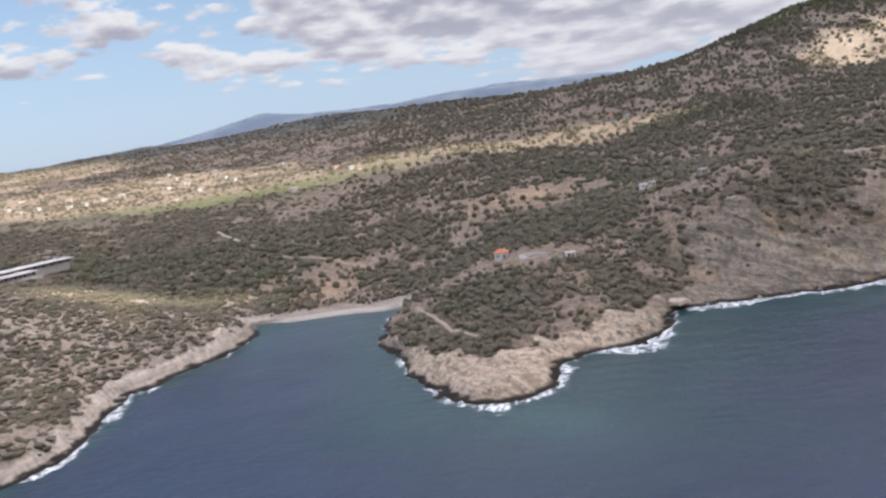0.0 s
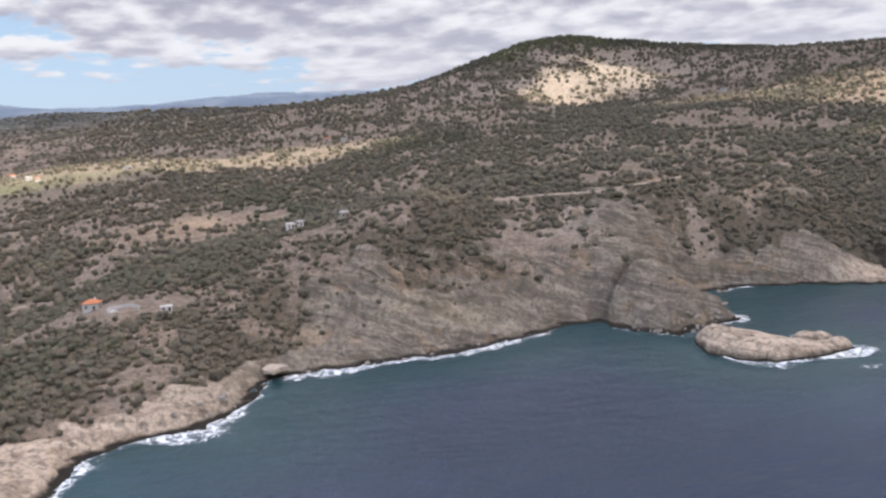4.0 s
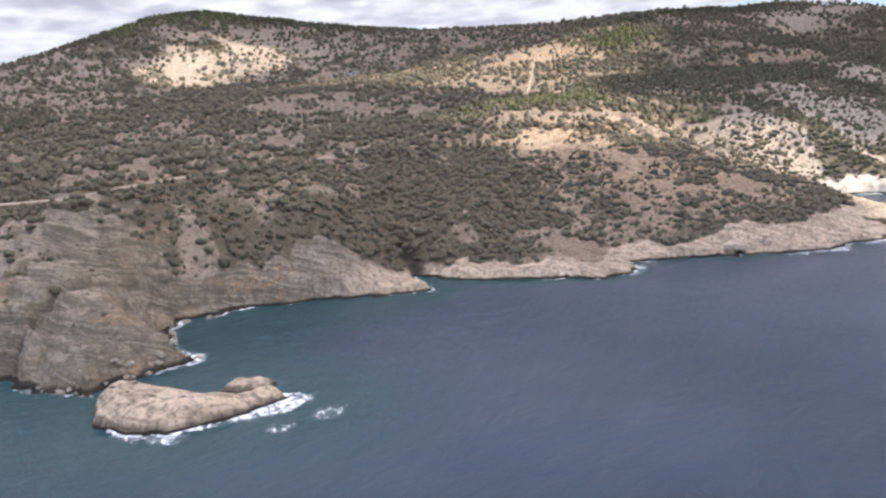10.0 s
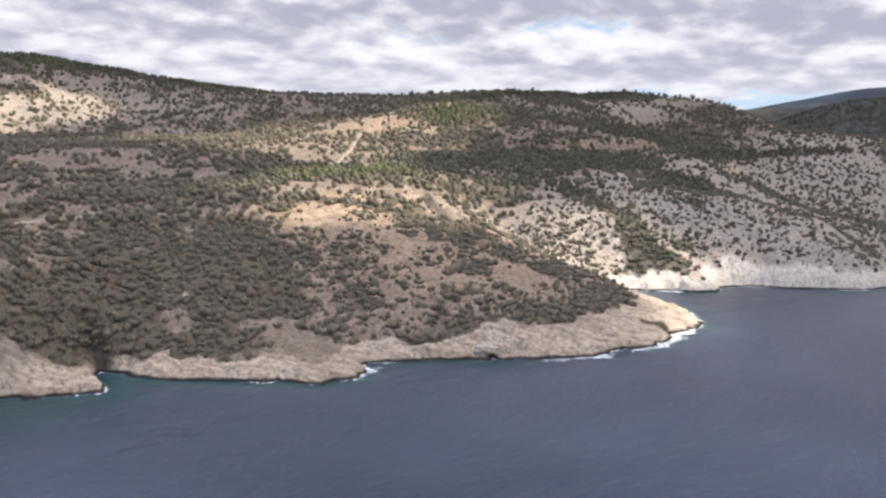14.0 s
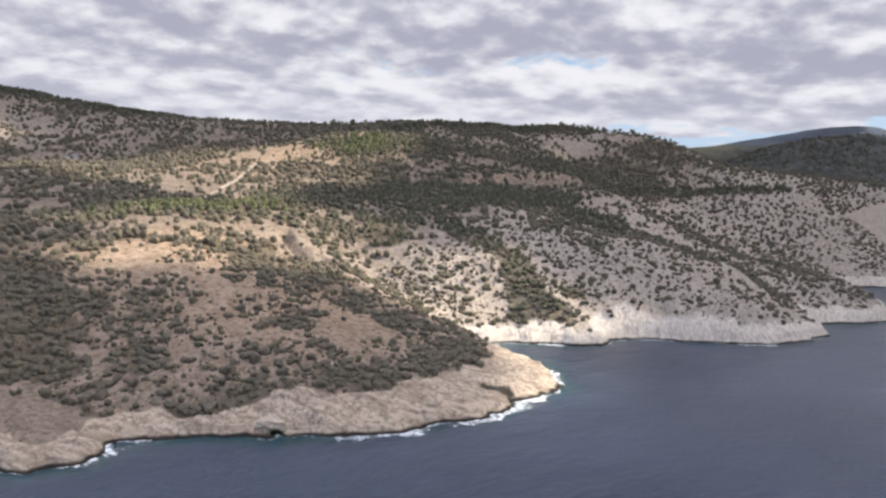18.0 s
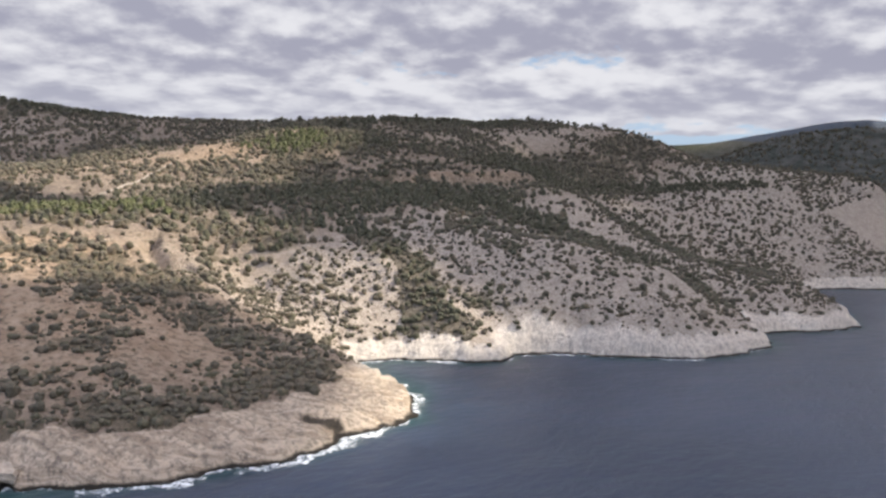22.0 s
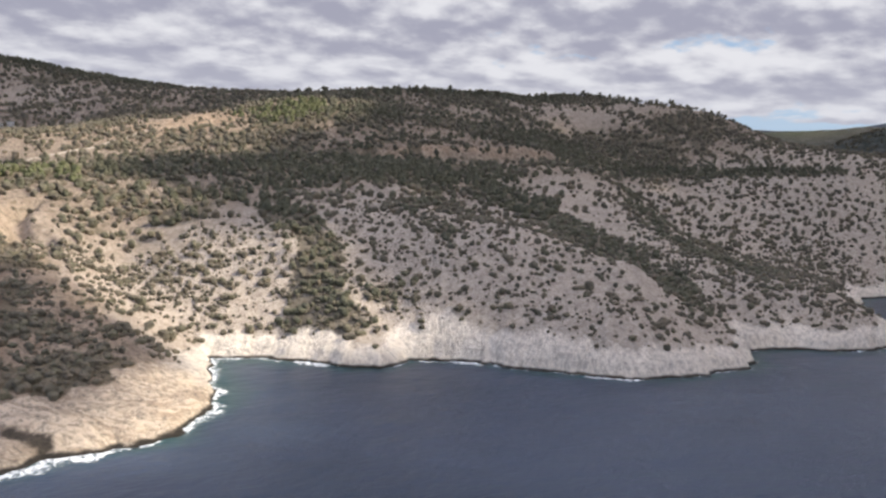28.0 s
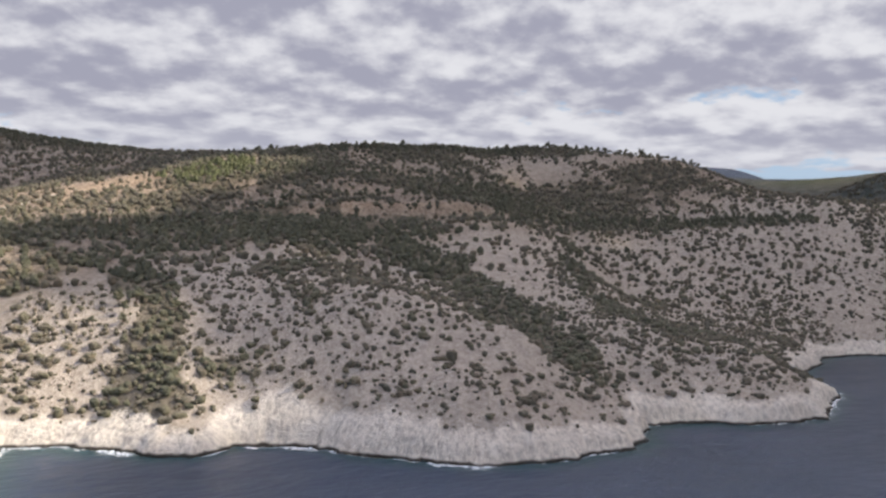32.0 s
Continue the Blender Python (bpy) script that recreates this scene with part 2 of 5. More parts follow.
BROAD_FORMS = np.array(WEST_HEADLAND + BEACH_VALLEY + HOUSE_SPUR + GREY_CLIFF + WEST_SLOPES + ROAD_SLOPE + BROAD_SPUR + COVE_BOWL + PALE_SPUR + EAST_GULLY + EAST_SPURS + KNOLL + MIDDLE_HOLLOW + PLATEAU + BACK_HILL + WEST_SKYLINE + EAST_HILL + FAR_RIDGES, float)
# the broad forms give way beside the closer marks
apart = np.hypot(BROAD_FORMS[:, None, 0] - MARKS[None, :, 0], BROAD_FORMS[:, None, 1] - MARKS[None, :, 1]).min(1)
FORMS = np.vstack([MARKS, BROAD_FORMS[apart > 15]])
SHORE_NODES = np.c_[COAST[4:-3], np.full(len(COAST) - 7, 3.0)]
FORMS = np.vstack([FORMS, SHORE_NODES])
SOFT = 14.0


def fit_forms():
    p = FORMS[:, :2]
    n = len(p)
    a = np.zeros((n + 1, n + 1))
    a[:n, :n] = np.sqrt(((p[:, None] - p[None]) ** 2).sum(2) + SOFT ** 2)
    a[:n, :n] -= np.eye(n) * 1.5
    a[:n, n] = a[n, :n] = 1
    return np.linalg.solve(a, np.append(FORMS[:, 2], 0.0))


WEIGHTS = fit_forms()


def lattice(ix, iy, seed):
    h = (ix.astype(np.int64) * 374761393 + iy.astype(np.int64) * 668265263 + seed * 2147483647) & 0xFFFFFFFF
    h = ((h ^ (h >> 13)) * 1274126177) & 0xFFFFFFFF
    return ((h ^ (h >> 16)) & 0xFFFF) / 65535.0 * 2 - 1


def grain(x, y, size, seed=0):
    """Smooth noise between -1 and 1 with the given wavelength."""
    u, v = x / size, y / size
    iu, iv = np.floor(u), np.floor(v)
    fu, fv = u - iu, v - iv
    fu, fv = fu * fu * (3 - 2 * fu), fv * fv * (3 - 2 * fv)
    a, b = lattice(iu, iv, seed), lattice(iu + 1, iv, seed)
    c, d = lattice(iu, iv + 1, seed), lattice(iu + 1, iv + 1, seed)
    return (a + (b - a) * fu) * (1 - fv) + (c + (d - c) * fu) * fv


def fractal(x, y, size, octaves=4, seed=0, gain=0.5):
    x, y = np.asarray(x, float), np.asarray(y, float)
    total, amp = np.zeros_like(x), 1.0
    for k in range(octaves):
        total += amp * grain(x * 0.8 - y * 0.6, x * 0.6 + y * 0.8, size / 2 ** k, seed + 17 * k)
        x, y, amp = x * 0.8 - y * 0.6, x * 0.6 + y * 0.8, amp * gain
    return total


def edge_distance(x, y, line, closed):
    """Distance to a line, and inside its closed form or not."""
    best = np.full(x.shape, 1e9)
    inside = np.zeros(x.shape, bool)
    pts = np.vstack([line, line[:1]]) if closed else line
    for (ax, ay), (bx, by) in zip(pts[:-1], pts[1:]):
        dx, dy = bx - ax, by - ay
        s = np.clip(((x - ax) * dx + (y - ay) * dy) / (dx * dx + dy * dy), 0, 1)
        best = np.minimum(best, (x - ax - s * dx) ** 2 + (y - ay - s * dy) ** 2)
        if closed and ay != by:
            inside ^= ((ay > y) != (by > y)) & (x < ax + (y - ay) * dx / dy)
    return np.sqrt(best), inside


def along_shore(x, y):
    """Length along the coast of its nearest point."""
    best, where, run = np.full(x.shape, 1e18), np.zeros(x.shape), 0.0
    for (ax, ay), (bx, by) in zip(COAST[:-1], COAST[1:]):
        dx, dy = bx - ax, by - ay
        size = math.hypot(dx, dy)
        s = np.clip(((x - ax) * dx + (y - ay) * dy) / size ** 2, 0, 1)
        e = (x - ax - s * dx) ** 2 + (y - ay - s * dy) ** 2
        where = np.where(e < best, run + s * size, where)
        best = np.minimum(best, e)
        run += size
    return where


def run_where(x, y, use):
    """The same, worked out only where it is wanted."""
    out = np.zeros(x.shape)
    out[use] = along_shore(x[use], y[use])
    return out


def smooth(v, lo, hi):
    s = np.clip((v - lo) / (hi - lo), 0, 1)
    return s * s * (3 - 2 * s)


def bump(x, y, cx, cy, rx, ry):
    return np.exp(-((x - cx) / rx) ** 2 - ((y - cy) / ry) ** 2)


def shore(x, y):
    """Signed distance inland from the ragged waterline."""
    d, inside = edge_distance(x, y, LAND, True)
    d = np.where(inside, d, -d)
    near = smooth(np.abs(d), 60, 10)
    beach = bump(x, y, -75, 462, 42, 18)
    ragged = (2.6 * fractal(x, y, 26, 3, 5) + 2.2 * grain(x, y, 8.0, 9) + 1.2 * grain(x, y, 4.2, 10)) * (1 - 0.9 * np.clip(beach, 0, 1)) * (1 - 0.5 * smooth(x, 790, 815) * smooth(x, 1260, 1200))
    white = smooth(x, 790, 815) * smooth(x, 1260, 1200)
    run = run_where(x, y, (white > 0) & (near > 0))
    flute = 1.1 * grain(run, run * 0, 3.6, 63) + 1.9 * grain(run, run * 0, 11, 67)
    caves = 7 * bump(x, y, 600, 351, 2.6, 7) + 6 * bump(x, y, 99, 380, 3.5, 6) + 5 * bump(x, y, 449, 425, 3.0, 7) + 5 * bump(x, y, 546, 372, 3, 4)
    return d + near * (ragged + white * flute) - caves


SLOT = np.array([(706, 338.2), (714.5, 332.5)])
ROAD = np.array([(238, 503, 53), (268, 494, 54.5), (296, 485, 54.5), (325, 491, 56.5), (352, 498, 57.5), (377, 505, 58), (402, 508, 58.5), (438, 520, 58), (470, 537, 58), (502, 557, 58)], float)


def road_level(x, y):
    best, level = np.full(x.shape, 1e9), np.zeros(x.shape)
    for (ax, ay, az), (bx, by, bz) in zip(ROAD[:-1], ROAD[1:]):
        dx, dy = bx - ax, by - ay
        s = np.clip(((x - ax) * dx + (y - ay) * dy) / (dx * dx + dy * dy), 0, 1)
        e = np.hypot(x - ax - s * dx, y - ay - s * dy)
        level = np.where(e < best, az + s * (bz - az), level)
        best = np.minimum(best, e)
    return best, level


def height(x, y):
    """Ground height and distance inland, at arrays x and y."""
    x, y = np.asarray(x, float).ravel(), np.asarray(y, float).ravel()
    z = np.full(x.shape, WEIGHTS[-1])
    for (px, py, _), w in zip(FORMS, WEIGHTS[:-1]):
        z += w * np.sqrt((x - px) ** 2 + (y - py) ** 2 + SOFT ** 2)
    d = shore(x, y)
    rough = smooth(y, 3000, 700)
    z += (1 - rough) * 18 * fractal(x, y, 500, 4, 3) + rough * (2.2 * fractal(x, y, 90, 4, 11) + 0.5 * fractal(x, y, 9, 2, 23)) * smooth(d, 5, 60)
    # the hollow behind the beach and the sea cliffs
    white = smooth(x, 775, 815) * smooth(x, 1260, 1200)
    cliff = 2.5 + 7.5 * white + 3.0 * smooth(x, 440, 470) * smooth(x, 640, 560) + 2.0 * bump(x, y, 60, 330, 40, 60)
    wall = 4.0 + 2.0 * white + 4.0 * smooth(x, 380, 330)
    rise = 1.25 + 0.9 * smooth(x, 330, 360) * smooth(x, 460, 440) + 0.45 * smooth(x, 100, 130) * smooth(x, 345, 320) - 0.7 * bump(x, y, 15, 310, 60, 60) - 0.75 * smooth(x, 640, 700) * smooth(x, 775, 740) + 0.25 * white - 0.4 * smooth(x, 450, 500) * smooth(x, 640, 600)
    lump = 1.0 + (0.22 - 0.18 * white - 0.15 * smooth(x, -100, -120)) * fractal(x, y, 14, 3, 31) + 0.22 * (1 - white) * fractal(x, y, 48, 2, 33)
    face = (cliff * smooth(d, 0.0, wall * 1.6) + np.maximum(d - wall * 0.6, 0) * rise) * lump
    sand = bump(x, y, -75, 466, 48, 22)
    face = face * (1 - np.clip(sand * 1.3, 0, 0.94))
    z = np.maximum(z, 2.0)
    k = 3.0
    h = np.clip(0.5 + 0.5 * (face - z) / k, 0, 1)
    z = face + (z - face) * h - k * h * (1 - h)
    z = np.where(d > 0, np.maximum(z, 0.25 * np.minimum(d, 4)), z)
    # ledges of the bedded rock
    rocky = smooth(d, 60, 8) * (1 - np.clip(sand * 1.5, 0, 1))
    bed = z + 0.10 * x + 1.2 * grain(x, y, 40, 41)
    fold = smooth(x, 95, 130) * smooth(x, 352, 315) * smooth(d, 75, 45)
    skew = z + 0.32 * x + 5.0 * grain(x, y, 70, 45)
    z = z + fold * (1.5 * np.sin(skew * 2 * np.pi / 8.0) + 0.5 * np.sin(skew * 2 * np.pi / 3.6) + 2.6 * fractal(x, y, 15, 3, 47) + 1.5 * (0.4 - np.abs(fractal(x, y, 9, 2, 48)))) * smooth(d, 3, 14)
    z = z - smooth(y, 434, 420) * fold * 6.5 * np.exp(-((x - 263 - 1.5 * (y - 406) - 3 * grain(x, y, 22, 49)) / 5.0) ** 2) * smooth(d, 4, 20)
    z = z - 0.4 * smooth(edge_distance(x, y, SLOT, False)[0], 3.0, 1.5) - 4.0 * bump(x, y, 446, 436, 5, 14)
    run = run_where(x, y, (white > 0) & (rocky > 0)) + 0.8 * grain(x, y, 6, 68)
    z = z + rocky * white * smooth(d, 1, 5) * (0.7 * grain(run, d * 0.3, 3.4, 64) + 1.3 * grain(run, d * 0.35, 9, 65)) + rocky * (1 - 0.85 * white) * (0.42 * np.sin(bed * 2 * np.pi / 2.6) + 0.9 * fractal(x, y, 6, 2, 43)) * smooth(d, 1, 5)
    # sharp crevices and knobs of the bare rock
    z = z + rocky * (1 - 0.65 * bump(x, y, 715, 345, 80, 45)) * smooth(d, 0.5, 3) * (0.9 * (0.45 - np.abs(fractal(x, y, 7, 2, 101))) + 0.5 * (0.4 - np.abs(fractal(x, y, 3.4, 2, 103))))
    z = np.where(d < 0, np.maximum(-1.0 + 0.45 * d, -14.0 + 0.004 * d), z)
    # the low bluff across the woods
    edge = y - 668 - 10 * grain(x, y * 0, 60, 86) - 0.06 * np.abs(x - 1090)
    z = z + 4.5 * np.tanh(edge / 2.5) * np.exp(-(edge / 28) ** 2) * smooth(x, 960, 1000) * smooth(x, 1230, 1180)
    # the bench of the dirt road
    near, level = road_level(x, y)
    z = z + (level - z) * smooth(near, 7.0, 3.0)
    return np.maximum(z, -40), d


def clear_ground(x, y):
    """Bare rock, 0 to 1: the aprons along the shore, the cliffs and the bluffs."""
    z, d = height(x, y)
    z2, _ = height(x + 2.5, y)
    z3, _ = height(x, y + 2.5)
    slope = np.hypot(z2 - z, z3 - z) / 2.5
    x, y = np.ravel(x), np.ravel(y)
    band = 9 + 20 * bump(x, y, 10, 305, 70, 45) + 7 * bump(x, y, 70, 345, 30, 30) + 40 * smooth(x, 105, 125) * smooth(x, 330, 300) + 8 * smooth(x, 310, 340) * smooth(x, 440, 415)
    band += 6 * smooth(x, 450, 480) * smooth(x, 640, 600) + 22 * bump(x, y, 745, 350, 55, 60) + 23 * bump(x, y, 685, 335, 75, 30) + 10 * bump(x, y, 425, 412, 35, 20) + 5 * smooth(x, 800, 820) + 1 * smooth(x, -110, -140)
    ragged = 0.45 * fractal(x, y, 30, 3, 51) + 0.3 * grain(x, y, 7, 57)
    rock = smooth(band * (1 + ragged * (1 - 0.35 * smooth(x, 790, 815)) * (1 - 0.6 * smooth(x, -100, -120)) * (1 - 0.7 * bump(x, y, 700, 345, 90, 50))), d - 4 - 6 * smooth(x, 790, 815), d + 4 + 6 * smooth(x, 790, 815))
    rock = np.maximum(rock, smooth(slope + 0.3 * ragged, 1.15, 1.5) * smooth(d, 75, 45) * (1 - 0.85 * smooth(x, 800, 820)) * (1 - 0.85 * smooth(x, 325, 350) * smooth(x, 470, 440)))
    rock = np.maximum(rock, 0.9 * bump(x, y, 416, 466, 15, 5))
    return rock, z, d, slope


# ---- materials ----
def material(name):
    m = bpy.data.materials.new(name)
    m.use_nodes = True
    return m, Nodes(m.node_tree)


def finish(n, colour, rough=0.9, bump_fac=None, strength=0.4, distance=0.3, specular=0.25, metal=0.0):
    b = n.add("ShaderNodeBsdfPrincipled", Base_Color=colour, Roughness=rough, Metallic=metal)
    b.inputs["Specular IOR Level"].default_value = specular
    if bump_fac is not None:
        k = n.add("ShaderNodeBump", Strength=strength, Distance=distance, Height=bump_fac)
        n.put(b.inputs["Normal"], k.outputs[0])
    n.add("ShaderNodeOutputMaterial", Surface=b.outputs[0])
    return b


def ground_material():
    m, n = material("hillside_ground")
    where = n.add("ShaderNodeNewGeometry").outputs["Position"]
    def layer(name):
        node = n.tree.nodes.new("ShaderNodeAttribute")
        node.attribute_name = name
        return node.outputs["Fac"]
    rock, pale, tan, sand, green = [layer(k) for k in ("rock", "pale", "tan", "sand", "green")]
    big, mid, fine = n.noise(where, 0.02, 5), n.noise(where, 0.13, 6, 0.6), n.noise(where, 0.9, 6, 0.65)
    soil = n.mix(n.ramp(mid, 0.35, 0.65), (0.25, 0.196, 0.152), (0.36, 0.29, 0.228))
    soil = n.mix(n.math("MULTIPLY", n.ramp(fine, 0.5, 0.75), 0.6), soil, (0.44, 0.39, 0.33))
    soil = n.mix(n.ramp(n.noise(where, 0.42, 6, 0.8), 0.50, 0.63, 0.0, 0.8), soil, n.mix(fine, (0.10, 0.094, 0.066), (0.17, 0.15, 0.105)))
    grey = n.mix(n.ramp(mid, 0.3, 0.7), (0.335, 0.285, 0.236), (0.47, 0.405, 0.338))
    grey = n.mix(n.ramp(n.noise(where, 0.55, 5, 0.75), 0.40, 0.62, 0.0, 0.55), grey, (0.58, 0.51, 0.43))
    grey = n.mix(n.ramp(n.noise(where, 0.38, 5, 0.8), 0.56, 0.68, 0.0, 0.75), grey, (0.20, 0.17, 0.13))
    soil = n.mix(pale, soil, grey)
    soil = n.mix(tan, soil, n.mix(n.ramp(mid, 0.35, 0.65), (0.365, 0.262, 0.178), (0.49, 0.375, 0.268)))
    # low herbs and dry grass between the shrubs
    herb = n.math("MULTIPLY", n.ramp(n.noise(where, 0.35, 5, 0.65), 0.48, 0.62), n.math("SUBTRACT", 1.0, n.math("MULTIPLY", pale, 0.65)))
    soil = n.mix(n.math("MULTIPLY", herb, 0.75), soil, n.mix(big, (0.13, 0.11, 0.078), (0.175, 0.145, 0.10)))
    # leaf litter and low cushions under the thickets
    litter = n.ramp(n.math("ADD", layer("litter"), n.math("MULTIPLY", n.math("SUBTRACT", n.noise(where, 0.25, 5, 0.7), 0.5), 0.9)), 0.34, 0.72)
    soil = n.mix(n.math("MULTIPLY", litter, 0.78), soil, n.mix(n.ramp(fine, 0.35, 0.65), (0.088, 0.078, 0.055), (0.155, 0.132, 0.092)))
    # far hills cooled, remote ridges blued: aerial haze put into the base colour
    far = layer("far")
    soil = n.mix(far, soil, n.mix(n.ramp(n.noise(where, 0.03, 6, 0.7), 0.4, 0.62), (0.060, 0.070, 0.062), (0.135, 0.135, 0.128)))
    haze_tint = layer("haze_tint")
    soil = n.mix(haze_tint, soil, n.mix(n.ramp(n.noise(where, 0.004, 5, 0.6), 0.4, 0.6), (0.068, 0.092, 0.135), (0.10, 0.128, 0.17)))
    soil = n.mix(green, soil, n.mix(mid, (0.09, 0.115, 0.055), (0.15, 0.165, 0.085)))
    # bedded rock: bands that dip gently
    parts = n.add("ShaderNodeSeparateXYZ", _0=where).outputs
    beds = n.math("ADD", n.math("MULTIPLY", big, 26.0), n.math("ADD", parts[2], n.math("ADD", n.math("MULTIPLY", parts[0], 0.30), n.math("MULTIPLY", mid, 1.6))))
    strip = n.add("ShaderNodeCombineXYZ", X=n.math("MULTIPLY", parts[0], 0.028), Y=n.math("MULTIPLY", parts[1], 0.028), Z=n.math("MULTIPLY", beds, 0.42)).outputs[0]
    strata = n.noise(strip, 1.6, 5, 0.7)
    cracks = n.noise(n.vec("MULTIPLY", where, (1.0, 1.0, 0.22)), 0.45, 6, 0.75)
    dark = n.mix(n.ramp(n.math("ADD", strata, n.math("MULTIPLY", n.math("SUBTRACT", n.noise(where, 0.11, 5, 0.7), 0.5), 0.8)), 0.34, 0.66), (0.162, 0.142, 0.113), (0.40, 0.355, 0.282))
    dark = n.mix(n.ramp(n.noise(where, 0.22, 5, 0.7), 0.5, 0.66), dark, (0.16, 0.14, 0.108))
    dark = n.mix(n.ramp(n.noise(where, 0.08, 5, 0.65), 0.54, 0.70, 0.0, 0.5), dark, (0.35, 0.318, 0.268))
    rust = n.ramp(n.noise(where, 0.045, 5, 0.65), 0.52, 0.64)
    dark = n.mix(n.math("MULTIPLY", rust, 0.4), dark, (0.42, 0.285, 0.165))
    light = n.mix(n.ramp(strata, 0.38, 0.6), (0.46, 0.365, 0.275), (0.74, 0.62, 0.48))
    flutes = n.noise(n.add("ShaderNodeCombineXYZ", X=layer("along"), Y=n.math("MULTIPLY", parts[2], 0.32), Z=n.math("MULTIPLY", big, 4.0)).outputs[0], 0.75, 6, 0.75, 0.6)
    light = n.mix(pale, light, n.mix(n.ramp(flutes, 0.28, 0.60), (0.54, 0.475, 0.40), (0.82, 0.75, 0.65)))
    stone = n.mix(layer("light_rock"), dark, light)
    stone = n.mix(n.math("MULTIPLY", n.ramp(cracks, 0.54, 0.38), n.math("SUBTRACT", 0.7, n.math("MULTIPLY", pale, 0.30))), stone, (0.15, 0.13, 0.11))
    rockmask = n.ramp(n.math("ADD", rock, n.math("MULTIPLY", n.math("SUBTRACT", fine, 0.5), 0.9)), 0.35, 0.65)
    colour = n.mix(rockmask, soil, stone)
    colour = n.mix(sand, colour, n.mix(fine, (0.46, 0.42, 0.36), (0.60, 0.56, 0.50)))
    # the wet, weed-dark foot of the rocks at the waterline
    wet_and_shade = n.ramp(n.math("ADD", parts[2], n.math("MULTIPLY", n.math("SUBTRACT", mid, 0.5), 2.2)), 0.6, 1.7, 1.0, 0.0)
    wet_and_shade = n.math("MULTIPLY", wet_and_shade, n.math("SUBTRACT", 1.0, sand))
    # add painted shade of caves, slot, cleft and chute, and islet's wet flank
    wet_and_shade = n.math("MAXIMUM", wet_and_shade, n.math("MULTIPLY", layer("damp_and_shade"), 0.9))
    colour = n.mix(wet_and_shade, colour, (0.04, 0.036, 0.030))
    relief = n.math("ADD", n.math("MULTIPLY", fine, 0.6), n.math("ADD", n.math("MULTIPLY", cracks, 1.2), n.math("MULTIPLY", rock, n.math("ADD", n.math("MULTIPLY", strata, 1.6), n.math("MULTIPLY", n.math("MULTIPLY", flutes, pale), 1.5)))))
    b = finish(n, colour, 0.95, relief, 0.8, 2.4, 0.1)
    return m


def foliage_material(name, dark, light, dry):
    m, n = material(name)
    where = n.add("ShaderNodeNewGeometry")
    island = where.outputs["Random Per Island"]
    spot = n.noise(where.outputs["Position"], 1.4, 5, 0.7)
    colour = n.mix(n.ramp(n.noise(where.outputs["Position"], 2.6, 5, 0.75), 0.35, 0.68), dark, light)
    colour = n.mix(n.ramp(island, 0.55, 1.0, 0.0, 0.75), colour, dry)
    b = finish(n, colour, 0.85, spot, 0.9, 0.7, 0.12)
    return m


def water_material():
    m, n = material("sea_water")
    geo = n.add("ShaderNodeNewGeometry")
    where = geo.outputs["Position"]
    node = n.tree.nodes.new("ShaderNodeAttribute")
    node.attribute_name = "shallow"
    shallow = node.outputs["Fac"]
    ripple = n.vec("MULTIPLY", where, (0.55, 1.0, 1.0))
    swell, chop, fine = n.noise(ripple, 0.05, 3, 0.5), n.noise(ripple, 0.22, 4, 0.6, 0.4), n.noise(where, 1.1, 3, 0.6)
    patch = n.ramp(n.noise(where, 0.006, 4, 0.6), 0.35, 0.65)
    deep = n.mix(patch, (0.023, 0.037, 0.062), (0.036, 0.053, 0.086))
    near = n.mix(n.noise(where, 0.05, 4), (0.014, 0.046, 0.050), (0.026, 0.070, 0.072))
    colour = n.mix(shallow, deep, near)
    relief = n.math("ADD", n.math("MULTIPLY", swell, 2.2), n.math("ADD", n.math("MULTIPLY", chop, 0.8), n.math("MULTIPLY", fine, 0.16)))
    b = finish(n, colour, 0.28, relief, 0.55, 1.0, 0.28)
    b.inputs["IOR"].default_value = 1.33
    return m


def foam_material():
    m, n = material("sea_foam")
    where = n.add("ShaderNodeNewGeometry").outputs["Position"]
    node = n.tree.nodes.new("ShaderNodeAttribute")
    node.attribute_name = "froth"
    holes = n.math("ADD", n.noise(where, 0.42, 7, 0.72, 0.8), n.math("MULTIPLY", n.math("SUBTRACT", node.outputs["Fac"], 0.5), 0.60))
    alpha = n.ramp(holes, 0.53, 0.66)
    white = n.add("ShaderNodeBsdfPrincipled", Base_Color=(0.78, 0.83, 0.85), Roughness=0.8)
    clear = n.add("ShaderNodeBsdfTransparent")
    out = n.add("ShaderNodeMixShader", _0=alpha, _1=clear.outputs[0], _2=white.outputs[0])
    n.add("ShaderNodeOutputMaterial", Surface=out.outputs[0])
    return m


def plain_material(name, a, b, scale=2.0, rough=0.8, metal=0.0, depth=0.05):
    m, n = material(name)
    where = n.add("ShaderNodeNewGeometry").outputs["Position"]
    f = n.noise(where, scale, 6, 0.65)
    finish(n, n.mix(n.ramp(f, 0.3, 0.7), a, b), rough, n.noise(where, scale * 4, 4), 0.4, depth, 0.3, metal)
    return m


GROUND = ground_material()
SCRUB = foliage_material("maquis_leaves", (0.085, 0.078, 0.060), (0.172, 0.155, 0.113), (0.18, 0.147, 0.109))
OLIVE = foliage_material("olive_grey_leaves", (0.096, 0.092, 0.064), (0.195, 0.178, 0.122), (0.20, 0.165, 0.118))
PINE = foliage_material("pine_needles", (0.068, 0.070, 0.049), (0.135, 0.133, 0.088), (0.148, 0.138, 0.094))
